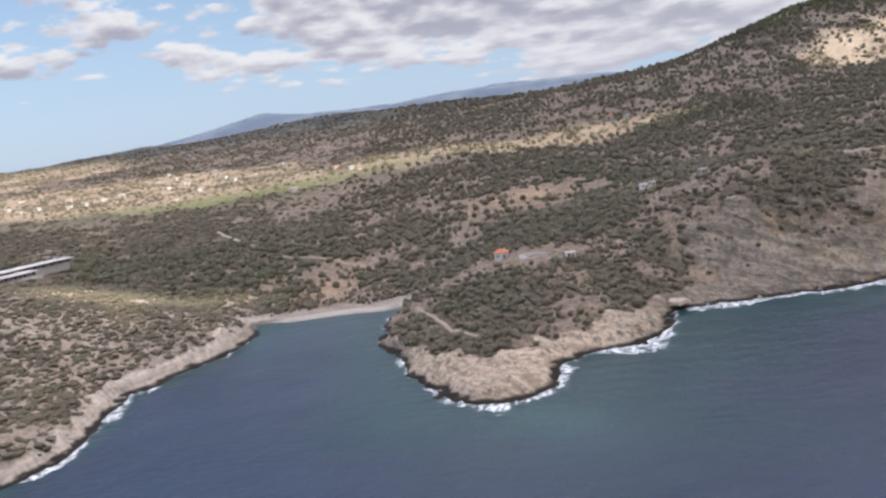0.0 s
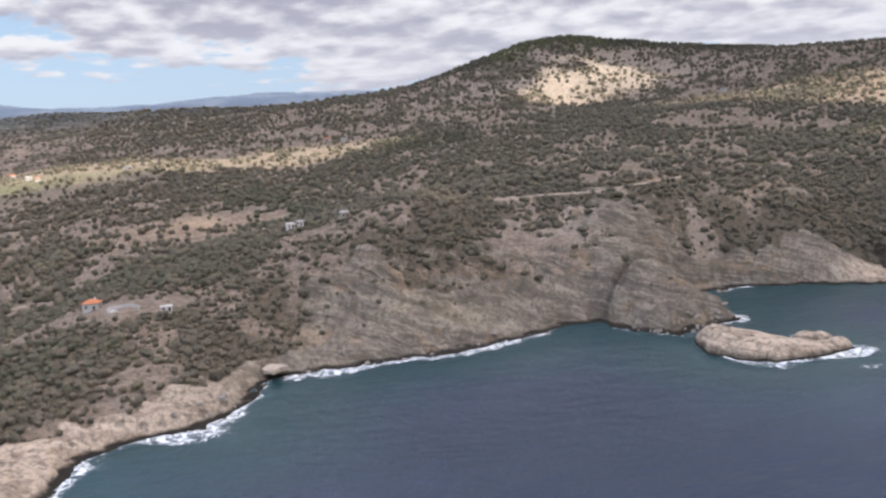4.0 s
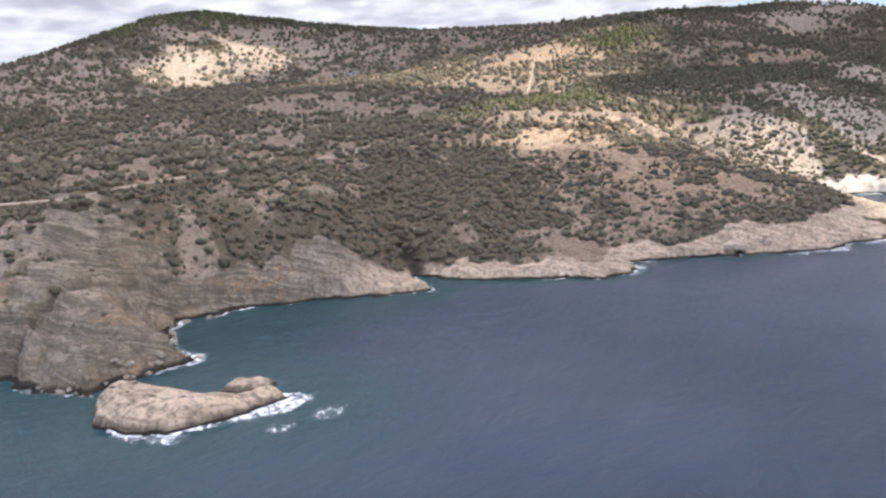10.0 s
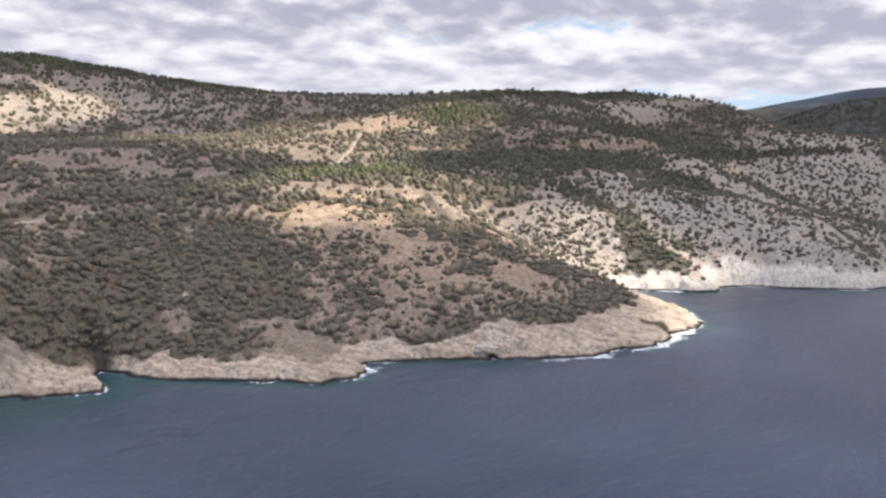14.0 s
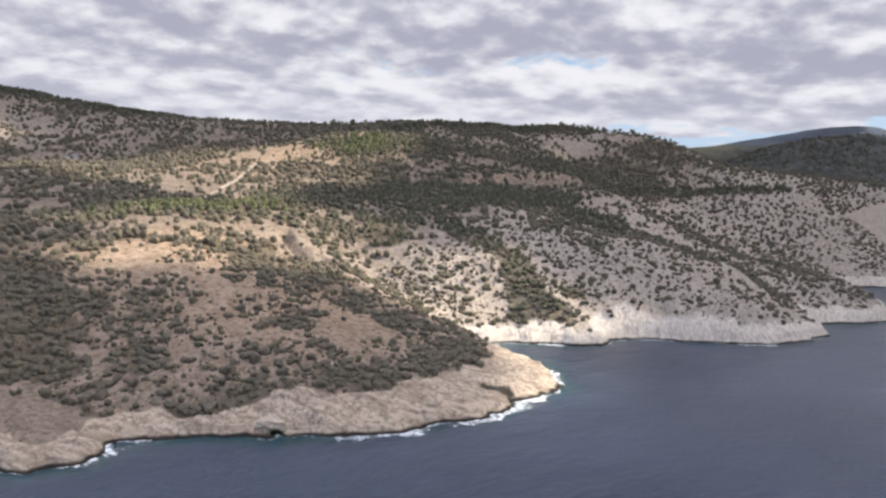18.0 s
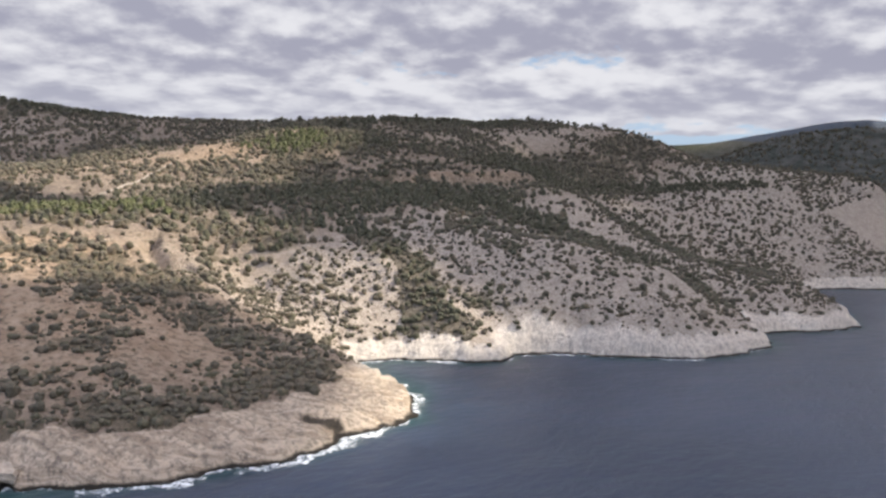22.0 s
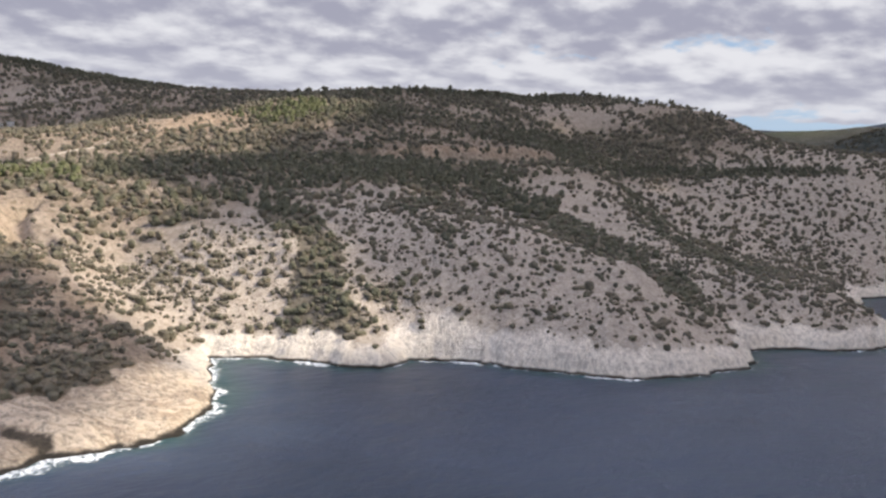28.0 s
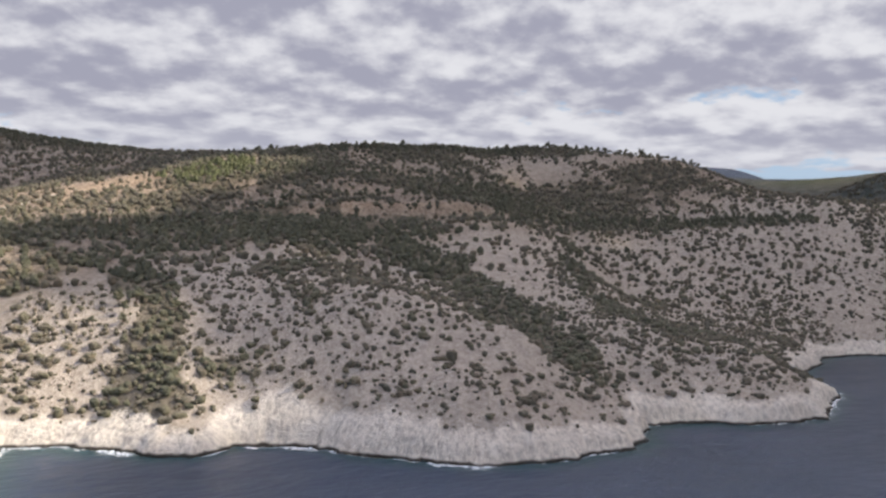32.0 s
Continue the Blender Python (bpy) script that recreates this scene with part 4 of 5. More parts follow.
def build_foam():
    """Surf along the exposed shore: a sheet just over the water, torn by its material."""
    xs, ys = np.arange(-175, 1300, 1.1), np.arange(262, 480, 1.1)
    gx, gy = np.meshgrid(xs, ys)
    x, y = gx.ravel(), gy.ravel()
    d = -shore(x, y)
    for form in (ISLET, ISLET_ROCK):
        di, inside = edge_distance(x, y, form, True)
        d = np.minimum(d, np.where(inside, -di, di))
    force = 0.24 + 0.13 * smooth(x, 800, 850) + 0.38 * bump(x, y, 15, 275, 50, 30) + 0.6 * bump(x, y, 70, 330, 32, 30) + 0.7 * bump(x, y, 118, 377, 22, 14) + 0.6 * bump(x, y, 778, 358, 22, 45) + 0.45 * bump(x, y, 690, 318, 60, 18) + 0.35 * bump(x, y, -150, 300, 20, 60)
    force += 0.35 * bump(x, y, 318, 378, 14, 18) + 0.48 * bump(x, y, 325, 313, 16, 9) + 0.25 * bump(x, y, 290, 312, 20, 8) + 0.42 * bump(x, y, 180, 384, 70, 12) + 0.2 * bump(x, y, 440, 402, 14, 12) + 0.25 * bump(x, y, 548, 366, 12, 12) + 0.15 * bump(x, y, 1060, 325, 30, 20)
    force -= 0.3 * bump(x, y, -75, 464, 45, 15) + 0.12 * bump(x, y, -45, 420, 15, 40)
    force = np.clip(force + 0.22 * fractal(x, y, 38, 3, 83), 0, 1)
    width = 1.0 + 12.0 * force
    froth = np.clip(0.75 * force + 0.34 - 0.5 * np.maximum(d, 0) / width + 0.2 * fractal(x, y, 9, 2, 89), 0, 0.67)
    # breakers over the shoals off the islet
    for cx, cy, rx, ry in ((332, 297, 7.5, 5), (315, 295.5, 5, 3)):
        froth = np.maximum(froth, 0.61 * bump(x, y, cx, cy, rx * 1.7, ry * 1.7))
    keep = (d > -3) & (froth > 0.10)
    nx, ny = len(xs), len(ys)
    faces = grid_faces(nx, ny)
    faces = faces[keep[faces].all(1)]
    used, faces = np.unique(faces, return_inverse=True)
    z = 0.06 + 0.10 * froth * (1 + grain(x, y, 2.5, 88))
    me = mesh_of("surf", np.c_[x, y, z][used], faces.reshape(-1, 4), FOAM, True)
    paint_layer(me, "froth", froth[used])
    tagged(new("surf", me), "white surf breaking along the foot of the rocks", "surf", kind="stuff")


build_foam()


# ---- unseen clouds placed to shade the hills, with gaps where sun is wanted ----
SUNLIT = [(-195, 476, 46, 24), (-230, 1040, 240, 70), (-480, 1160, 260, 150), (80, 1000, 150, 42), (630, 1215, 95, 80), (740, 960, 110, 70), (850, 815, 150, 95), (915, 855, 48, 48), (700, 628, 85, 30), (830, 740, 80, 50),
          (755, 535, 40, 30), (772, 480, 26, 26), (-1300, 1500, 700, 300)]
LIT_STRIPS = [([(628, 554), (655, 540), (704, 536), (740, 545), (775, 540), (785, 528), (770, 500), (772, 470), (797, 447), (838, 426)], 28), ([(805, 430), (796, 405), (785, 378), (770, 350), (735, 328)], 23)]
BASE = 1500.0


def cloud_material():
    m, n = material("cloud")
    where = n.add("ShaderNodeNewGeometry").outputs["Position"]
    body = n.mix(n.noise(where, 0.01, 5), (0.86, 0.86, 0.88), (0.92, 0.92, 0.93))
    a = n.add("ShaderNodeBsdfDiffuse", Color=body)
    b = n.add("ShaderNodeBsdfTranslucent", Color=body)
    both = n.add("ShaderNodeMixShader", _0=0.6, _1=a.outputs[0], _2=b.outputs[0])
    thin = n.add("ShaderNodeBsdfTransparent")
    out = n.add("ShaderNodeMixShader", _0=n.ramp(n.noise(where, 0.012, 4, 0.6), 0.25, 0.75, 0.62, 0.95), _1=thin.outputs[0], _2=both.outputs[0])
    n.add("ShaderNodeOutputMaterial", Surface=out.outputs[0])
    return m


# added out of view towards the sun; puffs left out over SUNLIT and LIT_STRIPS
def build_clouds():
    rng = np.random.default_rng(23)
    mat = cloud_material()
    away = np.array(SUN_DIR) * (BASE / SUN_DIR.z)
    cells = {}
    slant = np.array(SUN_DIR)[:2] / SUN_DIR.z
    gaps = []
    for cx, cy, rx, ry in SUNLIT:
        z = floor_at(cx, cy)
        gaps.append((cx - z * slant[0], cy - z * slant[1], rx, ry))
    for line, r in LIT_STRIPS:
        for (ax, ay), (bx, by) in zip(line[:-1], line[1:]):
            for s in np.arange(0, 1, 8 / math.hypot(bx - ax, by - ay)):
                cx, cy = ax + s * (bx - ax), ay + s * (by - ay)
                z = floor_at(cx, cy)
                gaps.append((cx - z * slant[0], cy - z * slant[1], r, r))
    gaps = np.array(gaps)
    for gx in np.arange(-800, 3300, 40):
        for gy in np.arange(120, 1900, 40):
            x, y = gx + rng.uniform(-13, 13), gy + rng.uniform(-13, 13)
            lit = (1.25 - ((x - gaps[:, 0]) / (gaps[:, 2] + 35)) ** 2 - ((y - gaps[:, 1]) / (gaps[:, 3] + 35)) ** 2).max()
            if lit > 0.25 + rng.uniform(-0.1, 0.1):
                continue
            r = rng.uniform(29, 40)
            v = ICO2[0] * rng.uniform(0.86, 1.14, (len(ICO2[0]), 1)) * r * (1, 1, 0.5)
            v = v + (x, y, rng.uniform(-14, 14)) + away
            cells.setdefault((int((gx + 800) // 500), int((gy - 120) // 450)), []).append(v)
    for gx in np.arange(-1500, 3700, 170):
        for gy in np.arange(1900, 3700, 170):
            if gx > 3300 or gy > 1900:
                v = ICO2[0] * rng.uniform(0.86, 1.14, (len(ICO2[0]), 1)) * rng.uniform(110, 165) * (1, 1, 0.4)
                cells.setdefault("far", []).append(v + (gx + rng.uniform(-60, 60), gy + rng.uniform(-60, 60), rng.uniform(-14, 14)) + away)
    puffs = [v for group in cells.values() for v in group]
    verts = np.vstack(puffs)
    faces = np.vstack([ICO2[1] + k * len(ICO2[0]) for k in range(len(puffs))])
    tagged(new("shade_clouds", mesh_of("shade_clouds", verts, faces, mat, True)), "unseen broken cumulus placed to shade the hills, open over lit ground", "clouds", kind="structure")


build_clouds()


# ---- buildings, roads, trees and rocks ----
PLASTER = plain_material("white_plaster", (0.66, 0.64, 0.60), (0.78, 0.76, 0.72), 1.2)
STUCCO = plain_material("grey_white_stucco", (0.42, 0.41, 0.39), (0.56, 0.55, 0.52), 1.0)
STONE = plain_material("rubble_stone", (0.30, 0.27, 0.22), (0.46, 0.42, 0.35), 2.5, 0.95, 0.0, 0.15)
TILE = plain_material("terracotta_tile", (0.42, 0.15, 0.075), (0.58, 0.25, 0.13), 2.0, 0.9, 0.0, 0.1)
CONCRETE = plain_material("pale_concrete", (0.46, 0.45, 0.43), (0.60, 0.59, 0.56), 0.8)
GLASS = plain_material("dark_window_glass", (0.03, 0.035, 0.04), (0.05, 0.055, 0.06), 1.0, 0.15, 0.0, 0.002)
TIMBER = plain_material("weathered_timber", (0.12, 0.08, 0.05), (0.22, 0.16, 0.11), 3.0)
EARTH = plain_material("dirt_track", (0.29, 0.235, 0.18), (0.39, 0.325, 0.255), 0.6, 0.95, 0.0, 0.2)
PALE_TRACK = plain_material("pale_gravel_track", (0.38, 0.345, 0.295), (0.50, 0.46, 0.40), 0.8, 0.95, 0.0, 0.15)
BARK = plain_material("pine_bark", (0.07, 0.05, 0.035), (0.15, 0.11, 0.08), 4.0, 0.95, 0.0, 0.1)
ROCK = plain_material("limestone_boulder", (0.19, 0.17, 0.145), (0.36, 0.325, 0.28), 0.6, 0.95, 0.0, 0.5)


def part(name, bm, mat, parent, label=""):
    me = bpy.data.meshes.new(name)
    bm.to_mesh(me)
    bm.free()
    me.materials.append(mat)
    ob = new(name, me)
    ob.parent = parent
    return tagged(ob, label)


def block(x0, x1, y0, y1, z0, z1, bevel=0.06):
    bm = bmesh.new()
    bmesh.ops.create_cube(bm, size=1.0)
    for v in bm.verts:
        v.co = ((x0 + x1) / 2 + v.co.x * (x1 - x0), (y0 + y1) / 2 + v.co.y * (y1 - y0), (z0 + z1) / 2 + v.co.z * (z1 - z0))
    if bevel:
        bmesh.ops.bevel(bm, geom=bm.edges[:], offset=bevel, segments=1, affect="EDGES")
    return bm


def hip_roof(x0, x1, y0, y1, z, rise, over=0.5):
    """A hipped roof with thick eaves."""
    x0, x1, y0, y1 = x0 - over, x1 + over, y0 - over, y1 + over
    inset = min(x1 - x0, y1 - y0) / 2
    my = (y0 + y1) / 2
    bm = bmesh.new()
    low = [bm.verts.new(c) for c in ((x0, y0, z - 0.2), (x1, y0, z - 0.2), (x1, y1, z - 0.2), (x0, y1, z - 0.2))]
    eave = [bm.verts.new(c) for c in ((x0, y0, z), (x1, y0, z), (x1, y1, z), (x0, y1, z))]
    a, b = bm.verts.new((x0 + inset, my, z + rise)), bm.verts.new((x1 - inset + 0.01, my, z + rise))
    bm.faces.new(low[::-1])
    for k in range(4):
        bm.faces.new((low[k], low[(k + 1) % 4], eave[(k + 1) % 4], eave[k]))
    bm.faces.new((eave[0], eave[1], b, a)), bm.faces.new((eave[1], eave[2], b)), bm.faces.new((eave[2], eave[3], a, b)), bm.faces.new((eave[3], eave[0], a))
    return bm


def opening(parent, x, y, z, w, h, axis, name="window"):
    """A window or door proud of the wall, with frame and pane. axis: the wall it is in."""
    t = 0.07
    if axis == "y":
        ob = part(name, block(x - w / 2, x + w / 2, y - t, y + t, z, z + h, 0.02), TIMBER, parent)
        part("pane", block(x - w / 2 + 0.12, x + w / 2 - 0.12, y - t - 0.02, y + t + 0.02, z + 0.12, z + h - 0.12, 0), GLASS, ob)
    else:
        ob = part(name, block(x - t, x + t, y - w / 2, y + w / 2, z, z + h, 0.02), TIMBER, parent)
        part("pane", block(x - t - 0.02, x + t + 0.02, y - w / 2 + 0.12, y + w / 2 - 0.12, z + 0.12, z + h - 0.12, 0), GLASS, ob)
    return ob


def house(name, x, y, turn, w, d, h, label, wall=None, roof="flat", storeys=1, group=""):
    """A house on the slope, its front to the sea, with base walls let into the ground."""
    wall = wall or PLASTER
    ob = new(name)
    ob.empty_display_size = 2
    part("wall", block(-w / 2, w / 2, -d / 2, d / 2, -2.5, h), wall, ob)
    if roof == "hip":
        part("roof", hip_roof(-w / 2, w / 2, -d / 2, d / 2, h, 0.28 * d), TILE, ob, "hipped orange-red tiled roof")
    else:
        part("roof", block(-w / 2 - 0.25, w / 2 + 0.25, -d / 2 - 0.25, d / 2 + 0.25, h, h + 0.3), CONCRETE, ob, "flat pale concrete roof")
    count = max(2, int(w / 3))
    for s in range(storeys):
        for k in range(count):
            px = -w / 2 + w * (k + 0.5) / count
            if s == 0 and k == count // 2:
                opening(ob, px, -d / 2, 0.05, 1.0, 2.05, "y", "door")
            else:
                opening(ob, px, -d / 2, 0.9 + 2.9 * s, 1.1, 1.2, "y")
        opening(ob, w / 2, 0, 0.9 + 2.9 * s, 1.0, 1.2, "x")
    ob.matrix_world = pose(x, y, floor_at(x, y) + 0.3, 0, 0, turn)
    return tagged(ob, label, "house", group=group)


# the villa on the headland, with its arc of white terrace wall
villa = house("villa", 23, 447, -12, 7.0, 5.8, 3.4, "pale plastered villa with a red tiled roof among trees", wall=STUCCO, roof="hip")
part("chimney", block(1.2, 1.8, 0.4, 1.0, 3.6, 5.4), PLASTER, villa)
house("annex", 57, 423, 6, 5, 3.0, 2.4, "low white flat-roofed annex on the headland")


def arc_wall():
    ob = new("terrace_wall")
    for k in range(11):
        a0, a1 = math.pi * (0.06 + 0.88 * k / 11), math.pi * (0.06 + 0.88 * (k + 1) / 11)
        bm = bmesh.new()
        ring = []
        for a in (a0, a1):
            for r in (7.2, 7.7):
                for z in (-2.0, 0.5 + 0.8 * math.sin(a)):
                    ring.append(bm.verts.new((r * math.cos(a), 0.62 * r * math.sin(a), z)))
        for f in ((0, 1, 3, 2), (4, 6, 7, 5), (0, 4, 5, 1), (2, 3, 7, 6), (1, 5, 7, 3), (0, 2, 6, 4)):
            bm.faces.new([ring[i] for i in f])
        part("wall_panel", bm, STUCCO, ob)
    part("terrace", block(-6, 6, 0.2, 3.2, -3.0, -0.75), CONCRETE, ob, "pale paved terrace")
    ob.matrix_world = pose(38, 428, floor_at(38, 430) + 0.4, 0, 0, -14)
    tagged(ob, "curved white rendered terrace wall beside the villa", "wall")


arc_wall()
white = house("cottage", 121, 523, 8, 4.6, 4, 2.8, "small white flat-roofed cottage on the scrub slope")
house("cottage", 127, 525, -20, 3.6, 3.4, 2.6, "white outbuilding next to the cottage on the slope")
house("stone_hut", 147, 484, 15, 4.4, 3.6, 3.2, "ruined rubble-stone hut on the crest of the spur", wall=STONE)


def hotel():
    """Two long tiers of broad flat roofs over shaded glass."""
    ob = new("hotel")
    for name, x0, x1, y0, y1, z0, z1 in (("lower_storey", -52, 6, -9, 4, -3, 3.2), ("upper_storey", -34, 46, 4, 15, -3, 5.6)):
        part(name, block(x0, x1, y0, y1, z0, z1), STUCCO, ob)
        roof = part("roof", block(x0 - 2.0, x1 + 2.0, y0 - 3.4, y1 + 0.8, z1, z1 + 0.55), CONCRETE, ob, "broad flat pale roof slab")
        part("roof_vent", block(x1 - 9, x1 - 6, y1 - 4, y1 - 2, z1 + 0.5, z1 + 1.5), CONCRETE, roof)
        n = int((x1 - x0) / 3.6)
        for k in range(n):
            opening(ob, x0 + (x1 - x0) * (k + 0.5) / n, y0, z1 - 2.7, 3.0, 2.3, "y")
        for k in range(0, n + 1, 2):
            part("column", block(x0 + (x1 - x0) * k / n - 0.15, x0 + (x1 - x0) * k / n + 0.15, y0 - 2.9, y0 - 2.6, z0, z1, 0.03), STUCCO, ob)
    part("terrace", block(-54, 2, -22, -9, -3.2, 0.0), CONCRETE, ob, "paved pale terrace in front")
    part("parapet", block(-54, 2, -22.4, -22, -3.2, 0.9), STUCCO, ob)
    ob.matrix_world = pose(-322, 600, floor_at(-322, 600) + 0.8, 0, 0, 62)
    tagged(ob, "long white modern hotel with stepped flat roofs on the headland", "hotel")


hotel()
rng_village = np.random.default_rng(31)
for k, (x, y) in enumerate([(-145, 1079), (-107, 1020), (-336, 1113), (-346, 1046), (-483, 1093), (-468, 1120), (-455, 1150), (-500, 1085), (-414, 1262), (-430, 1240), (-390, 1270), (-474, 1549), (-440, 1540), (214, 1074), (232, 1060), (-360, 1290), (-520, 1130), (-120, 1040), (-560, 1070), (-545, 1090), (-590, 1100), (-400, 1180), (-380, 1205), (-330, 1230), (-305, 1180), (-280, 1205), (-440, 1310), (-350, 1340), (-250, 1260), (-610, 1180), (757, 1070), (768, 1076), (-15, 1028), (-178, 945)]):
    hip = k in (0, 1, 13)
    house("village_house", x, y, rng_village.uniform(-40, 40), rng_village.uniform(5, 8.5), rng_village.uniform(4.5, 6.5), rng_village.uniform(2.6, 4.0),
          "distant white village house with a red tiled roof" if hip else "distant white flat-roofed village house in the fields", wall=STUCCO, roof="hip" if hip else "flat", group="village houses")


def ribbon(name, line, width, mat, label, lift=0.25):
    """A track laid over the ground."""
    p = np.array(line, float)[:, :2]
    seg = np.r_[0, np.cumsum(np.hypot(*np.diff(p, axis=0).T))]
    s = np.linspace(0, seg[-1], max(8, int(seg[-1] / 2.5)))
    c = np.c_[np.interp(s, seg, p[:, 0]), np.interp(s, seg, p[:, 1])]
    c += 0.5 * np.c_[grain(s, s * 0 + 3, 14, 5), grain(s, s * 0 + 9, 14, 6)]
    t = np.gradient(c, axis=0)
    t /= np.hypot(*t.T)[:, None]
    side = np.c_[-t[:, 1], t[:, 0]]
    rows = []
    for u in (-1, -0.5, 0, 0.5, 1):
        q = c + side * (u * width / 2 * (1 + 0.25 * grain(s, s * 0 + 20 * u, 8, 12)))[:, None]
        z = height(q[:, 0], q[:, 1])[0] + lift - (0.5 if abs(u) == 1 else 0)
        rows.append(np.c_[q, z])
    v = np.concatenate(rows)
    me = mesh_of(name, v, grid_faces(len(s), 5)[:, ::-1], mat, True)
    return tagged(new(name, me), label, "track", kind="structure")


ribbon("road", ROAD, 6.5, EARTH, "unpaved earth road cut along the slope", 0.3)
for line in PATHS[:1] + PATHS[4:]:
    ribbon("path", line, 2.2 if line[0][0] < 0 else 1.1, PALE_TRACK, "pale gravel path through the scrub", 0.5)
for line in PATHS[1:4]:
    ribbon("path", line, 2.0, EARTH, "worn footpath through the scrub", 0.5)


def pine_tree():
    rng = np.random.default_rng(41)
    made = []
    for k in range(3):
        ob = new("pine_tree")
        bm = bmesh.new()
        bmesh.ops.create_cone(bm, cap_ends=True, segments=7, radius1=0.28, radius2=0.10, depth=5.2, matrix=Matrix.Translation((0, 0, 2.2)))
        for b in range(4):
            a = b * 1.7 + k
            bmesh.ops.create_cone(bm, cap_ends=True, segments=5, radius1=0.09, radius2=0.04, depth=2.2, matrix=Matrix.Translation((0.8 * math.cos(a), 0.8 * math.sin(a), 3.2 + 0.4 * b)) @ Euler((0, 1.0, a)).to_matrix().to_4x4())
        part("trunk", bm, BARK, ob)
        vs, fs, base = [], [], 0
        for b in range(11):
            a, r = rng.uniform(0, 6.283), rng.uniform(0.2, 1.9)
            v = ICO1[0] * rng.uniform(0.7, 1.3, (len(ICO1[0]), 1)) * rng.uniform(0.75, 1.25) * (1, 1, 0.62)
            vs.append(v + (r * math.cos(a), r * math.sin(a), 3.4 + rng.uniform(0, 2.6) * (1.25 - r / 2.4)))
            fs.append(ICO1[1] + base)
            base += len(v)
        crown = new("crown", mesh_of("crown", np.vstack(vs), np.vstack(fs), PINE))
        crown.parent = ob
        tagged(ob, "dark windswept pine tree on the skyline ridge", "tree", group="pines on the ridge")
        made.append(ob)
    return made


def plant_pines():
    rng = np.random.default_rng(43)
    kinds = pine_tree()
    spots = [(x, 905 + rng.uniform(-14, 8)) for x in np.linspace(1090, 1470, 64)] + [(1480 + 3.5 * k, 900 - 3.2 * k + rng.uniform(-10, 6)) for k in range(34)]
    spots += [(rng.uniform(1040, 1110), rng.uniform(960, 1040)) for _ in range(14)]
    spots += [(860 + rng.normal(0, 9), 480 + rng.normal(0, 18)) for _ in range(6)] + [(x, 700 + rng.uniform(-6, 6)) for x in np.linspace(1000, 1180, 22)]
    for k, (x, y) in enumerate(spots):
        s = rng.uniform(0.75, 1.6)
        ob = kinds[k % 3]
        m = pose(x, y, floor_at(x, y) - 0.3, 0, 0, rng.uniform(0, 360))
        if k < 3:
            ob.matrix_world = m
            ob.scale = (s, s, s)
        else:
            c = copy_thing(ob, m)
            c.scale = (s, s, s * rng.uniform(0.85, 1.1))


plant_pines()


def strew_boulders():
    """Fallen rocks along the foot of the cliffs."""
    rng = np.random.default_rng(47)
    kinds = []
    for k in range(4):
        v = ICO2[0] * (1 + 0.22 * rng.standard_normal((len(ICO2[0]), 1)).clip(-1.2, 1.2)) * (1.0, rng.uniform(0.7, 0.95), rng.uniform(0.5, 0.75))
        kinds.append(mesh_of("boulder", v, ICO2[1], ROCK))
    zones = [(255, 320, 362, 384, 46), (100, 240, 378, 396, 26), (318, 345, 405, 437, 20), (108, 122, 372, 380, 8), (-50, -38, 380, 440, 8), (60, 95, 326, 352, 8)]
    for x0, x1, y0, y1, n in zones:
        done, tries = 0, 0
        while done < n and tries < 500:
            tries += 1
            x, y = rng.uniform(x0, x1), rng.uniform(y0, y1)
            z, d = height(np.array([x]), np.array([y]))
            if not -2.5 < d[0] < 9:
                continue
            r = rng.uniform(0.5, 0.9) * (1 + rng.exponential(0.5))
            ob = new("boulder", kinds[done % 4])
            ob.matrix_world = pose(x, y, max(z[0], -0.8) + 0.25 * r, rng.uniform(-20, 20), rng.uniform(-20, 20), rng.uniform(0, 360)) @ Matrix.Diagonal((r, r, r, 1))
            tagged(ob, "grey weathered limestone boulder at the cliff foot", "boulder", group="boulders along the shore")
            done += 1


strew_boulders()


def plant_shrubs():
    """The shrubs nearest the shore, each a thing of its own."""
    rng = np.random.default_rng(53)
    kinds = []
    for k in range(5):
        ob = new("shrub")
        v, f = clump(rng, 6, 0.62, 0.9)
        crown = new("crown", mesh_of("crown", v, f, (SCRUB, OLIVE, SCRUB, PINE, SCRUB)[k]))
        crown.parent = ob
        bm = bmesh.new()
        bmesh.ops.create_cone(bm, cap_ends=True, segments=6, radius1=0.12, radius2=0.05, depth=0.8, matrix=Matrix.Translation((0, 0, 0.1)))
        part("stem", bm, BARK, ob)
        tagged(ob, ("rounded dark evergreen shrub on stony ground", "grey-green olive shrub on stony ground", "spreading brownish maquis shrub on stony ground", "bright green mastic shrub above the rocks", "low dark maquis shrub on stony ground")[k], "shrub", group="shrubs above the shore")
        kinds.append([ob, 0])
    x, y, z = places(rng, 2600, 560, 770, 345, 420)
    x2, y2, z2 = places(rng, 1500, -60, 110, 310, 400)
    x3, y3, z3 = places(rng, 1600, 880, 1180, 345, 400)
    for x, y, z in ((x[:130], y[:130], z[:130]), (x2[:70], y2[:70], z2[:70]), (x3[:90], y3[:90], z3[:90])):
        for px, py, pz in zip(x, y, z):
            k = rng.choice(5, p=(0.35, 0.2, 0.25, 0.08, 0.12))
            s = rng.uniform(1.3, 3.0)
            m = pose(px, py, pz - 0.15 * s, 0, 0, rng.uniform(0, 360))
            if kinds[k][1] == 0:
                kinds[k][0].matrix_world = m
                ob = kinds[k][0]
            else:
                ob = copy_thing(kinds[k][0], m)
            kinds[k][1] += 1
            ob.scale = (s, s, s * rng.uniform(0.8, 1.15))


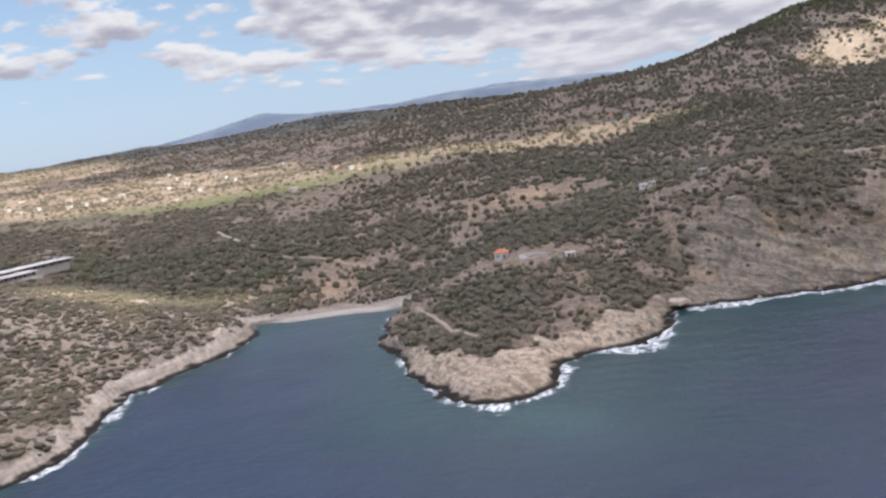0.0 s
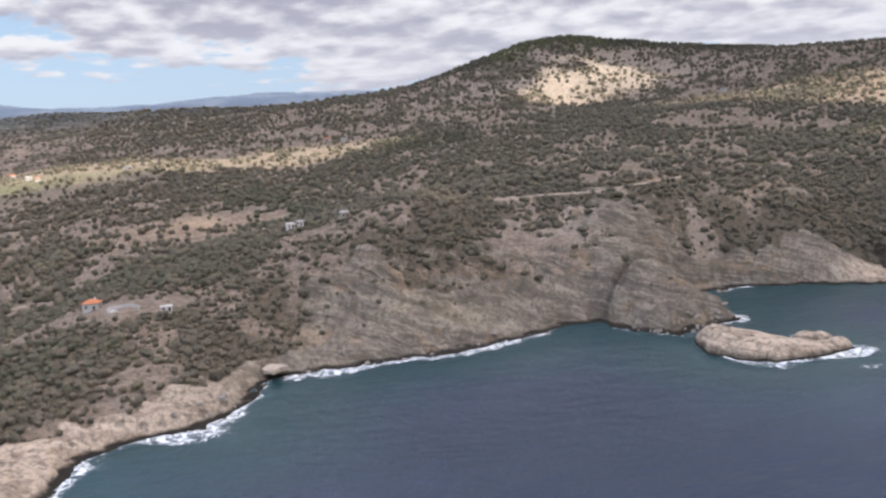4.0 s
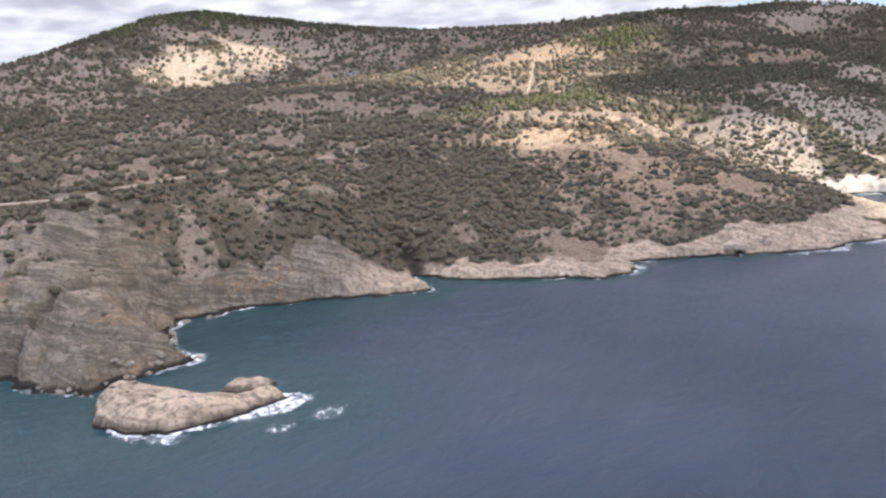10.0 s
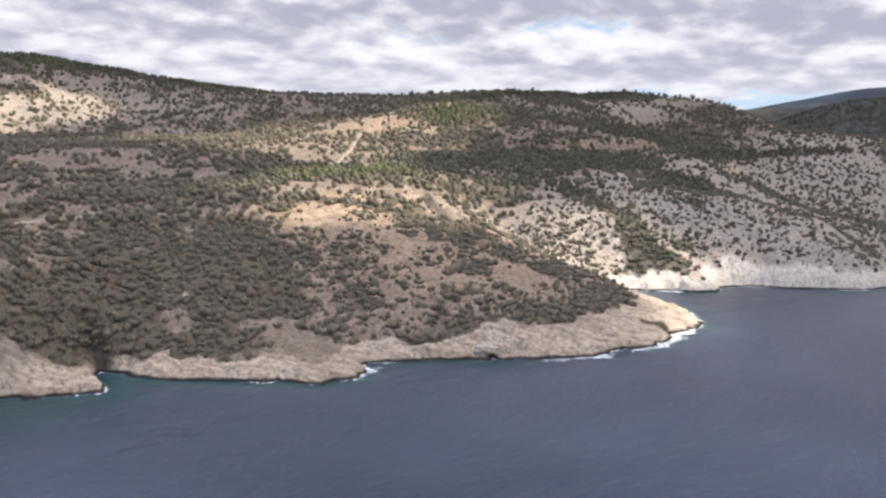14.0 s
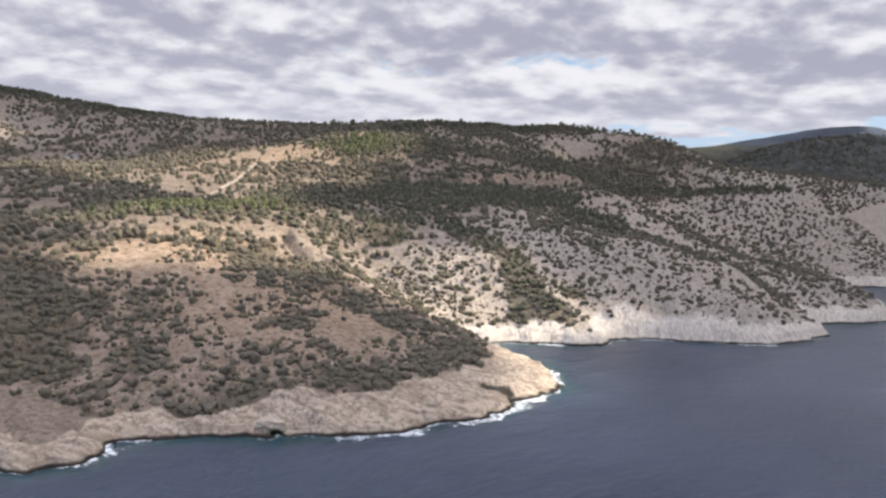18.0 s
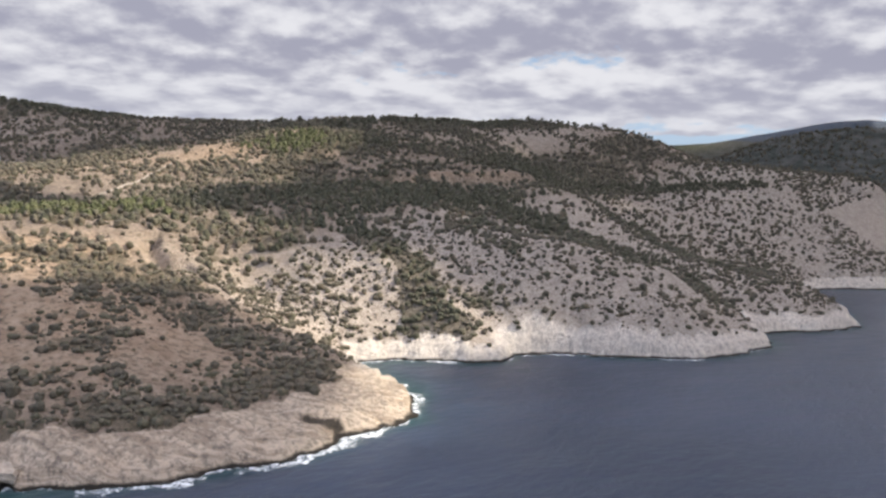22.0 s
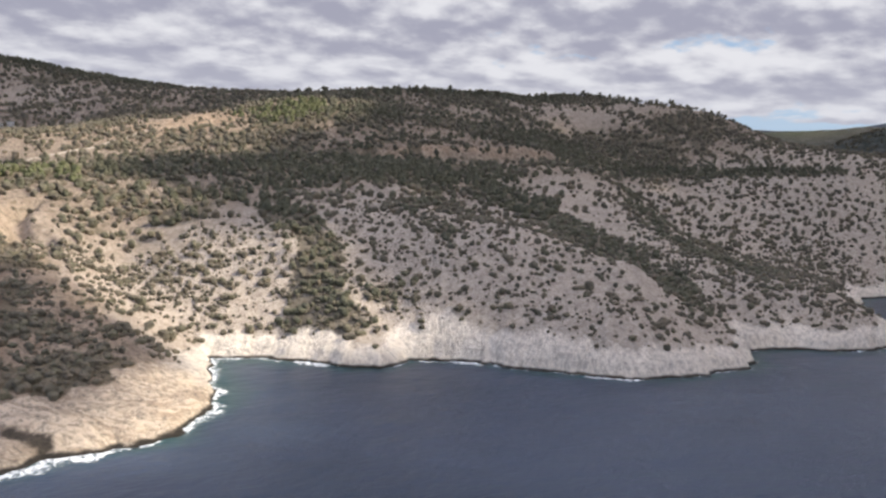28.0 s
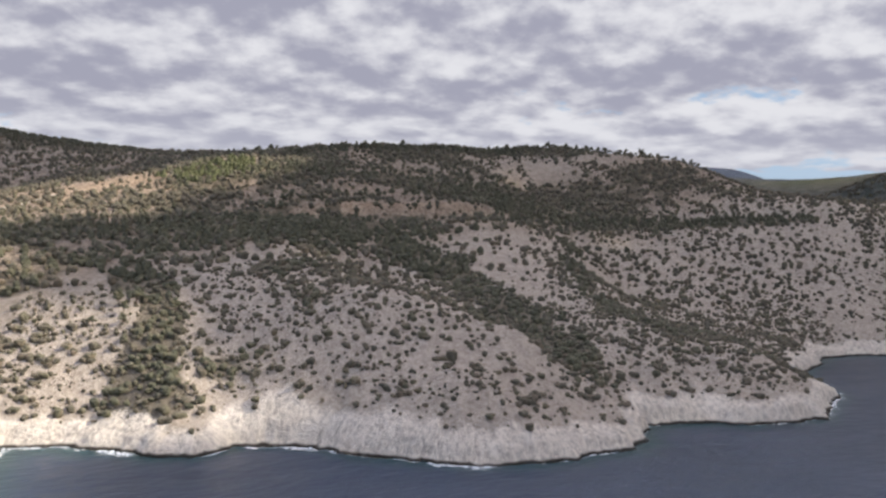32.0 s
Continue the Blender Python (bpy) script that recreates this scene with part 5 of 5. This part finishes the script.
plant_shrubs()


# ---- caves in the sea cliffs, two of them roofed by a ledge of rock ----
LEDGE = plain_material("tan_limestone", (0.33, 0.28, 0.22), (0.50, 0.43, 0.35), 0.5, 0.95, 0.0, 0.6)


def rock_ledge(x, y, turn, width, depth, z0, thick, tilt, seed):
    """A slab of rock let into the cliff on both sides of a hollow."""
    rng = np.random.default_rng(seed)
    bm = block(-width / 2, width / 2, -depth / 2, depth / 2, 0, thick, 0)
    bmesh.ops.subdivide_edges(bm, edges=bm.edges[:], cuts=3, use_grid_fill=True)
    for v in bm.verts:
        k = 0.16 * thick
        v.co += Vector(rng.uniform(-1, 1, 3) * (k * 1.6, k * 1.6, k))
        v.co.z -= 0.28 * thick * (2 * v.co.x / width) ** 2
    me = bpy.data.meshes.new("rock_ledge")
    bm.to_mesh(me)
    bm.free()
    me.materials.append(LEDGE)
    ob = new("rock_ledge", me)
    ob.matrix_world = pose(x, y, z0, 0, tilt, turn)
    return tagged(ob, "overhanging ledge of tan limestone above a dark sea cave", "rock", group="ledges over the sea caves")


rock_ledge(600, 352.5, -38, 11, 10, 2.8, 3.2, 0, 61)
rock_ledge(99.5, 382.5, 40, 9, 8, 3.2, 1.8, 0, 62)


# ---- dark brown flattened lumps laid on the top of the islet for its pits ----
DARK_PATCH = plain_material("dark_brown_patch", (0.07, 0.055, 0.042), (0.14, 0.11, 0.085), 1.5, 0.8, 0.0, 0.1)


def islet_patches():
    rng = np.random.default_rng(71)
    tops = np.array([v.co[:] for v in islet.data.vertices])
    for x, y, w in ((280.8, 346.4, 1.5), (286.5, 344.0, 1.1), (288.5, 330.5, 1.4), (283.0, 338.5, 0.8), (296.0, 324.0, 0.9)):
        z = tops[np.argmin((tops[:, 0] - x) ** 2 + (tops[:, 1] - y) ** 2), 2]
        bm = bmesh.new()
        bmesh.ops.create_icosphere(bm, subdivisions=2, radius=1.0)
        for v in bm.verts:
            k = rng.uniform(0.85, 1.15)
            v.co = (x + v.co.x * w * k, y + v.co.y * 0.6 * w * k, z + 0.28 * v.co.z * k)
        part("dark_patch", bm, DARK_PATCH, islet, "dark brown flattened patch on the rock")


islet_patches()
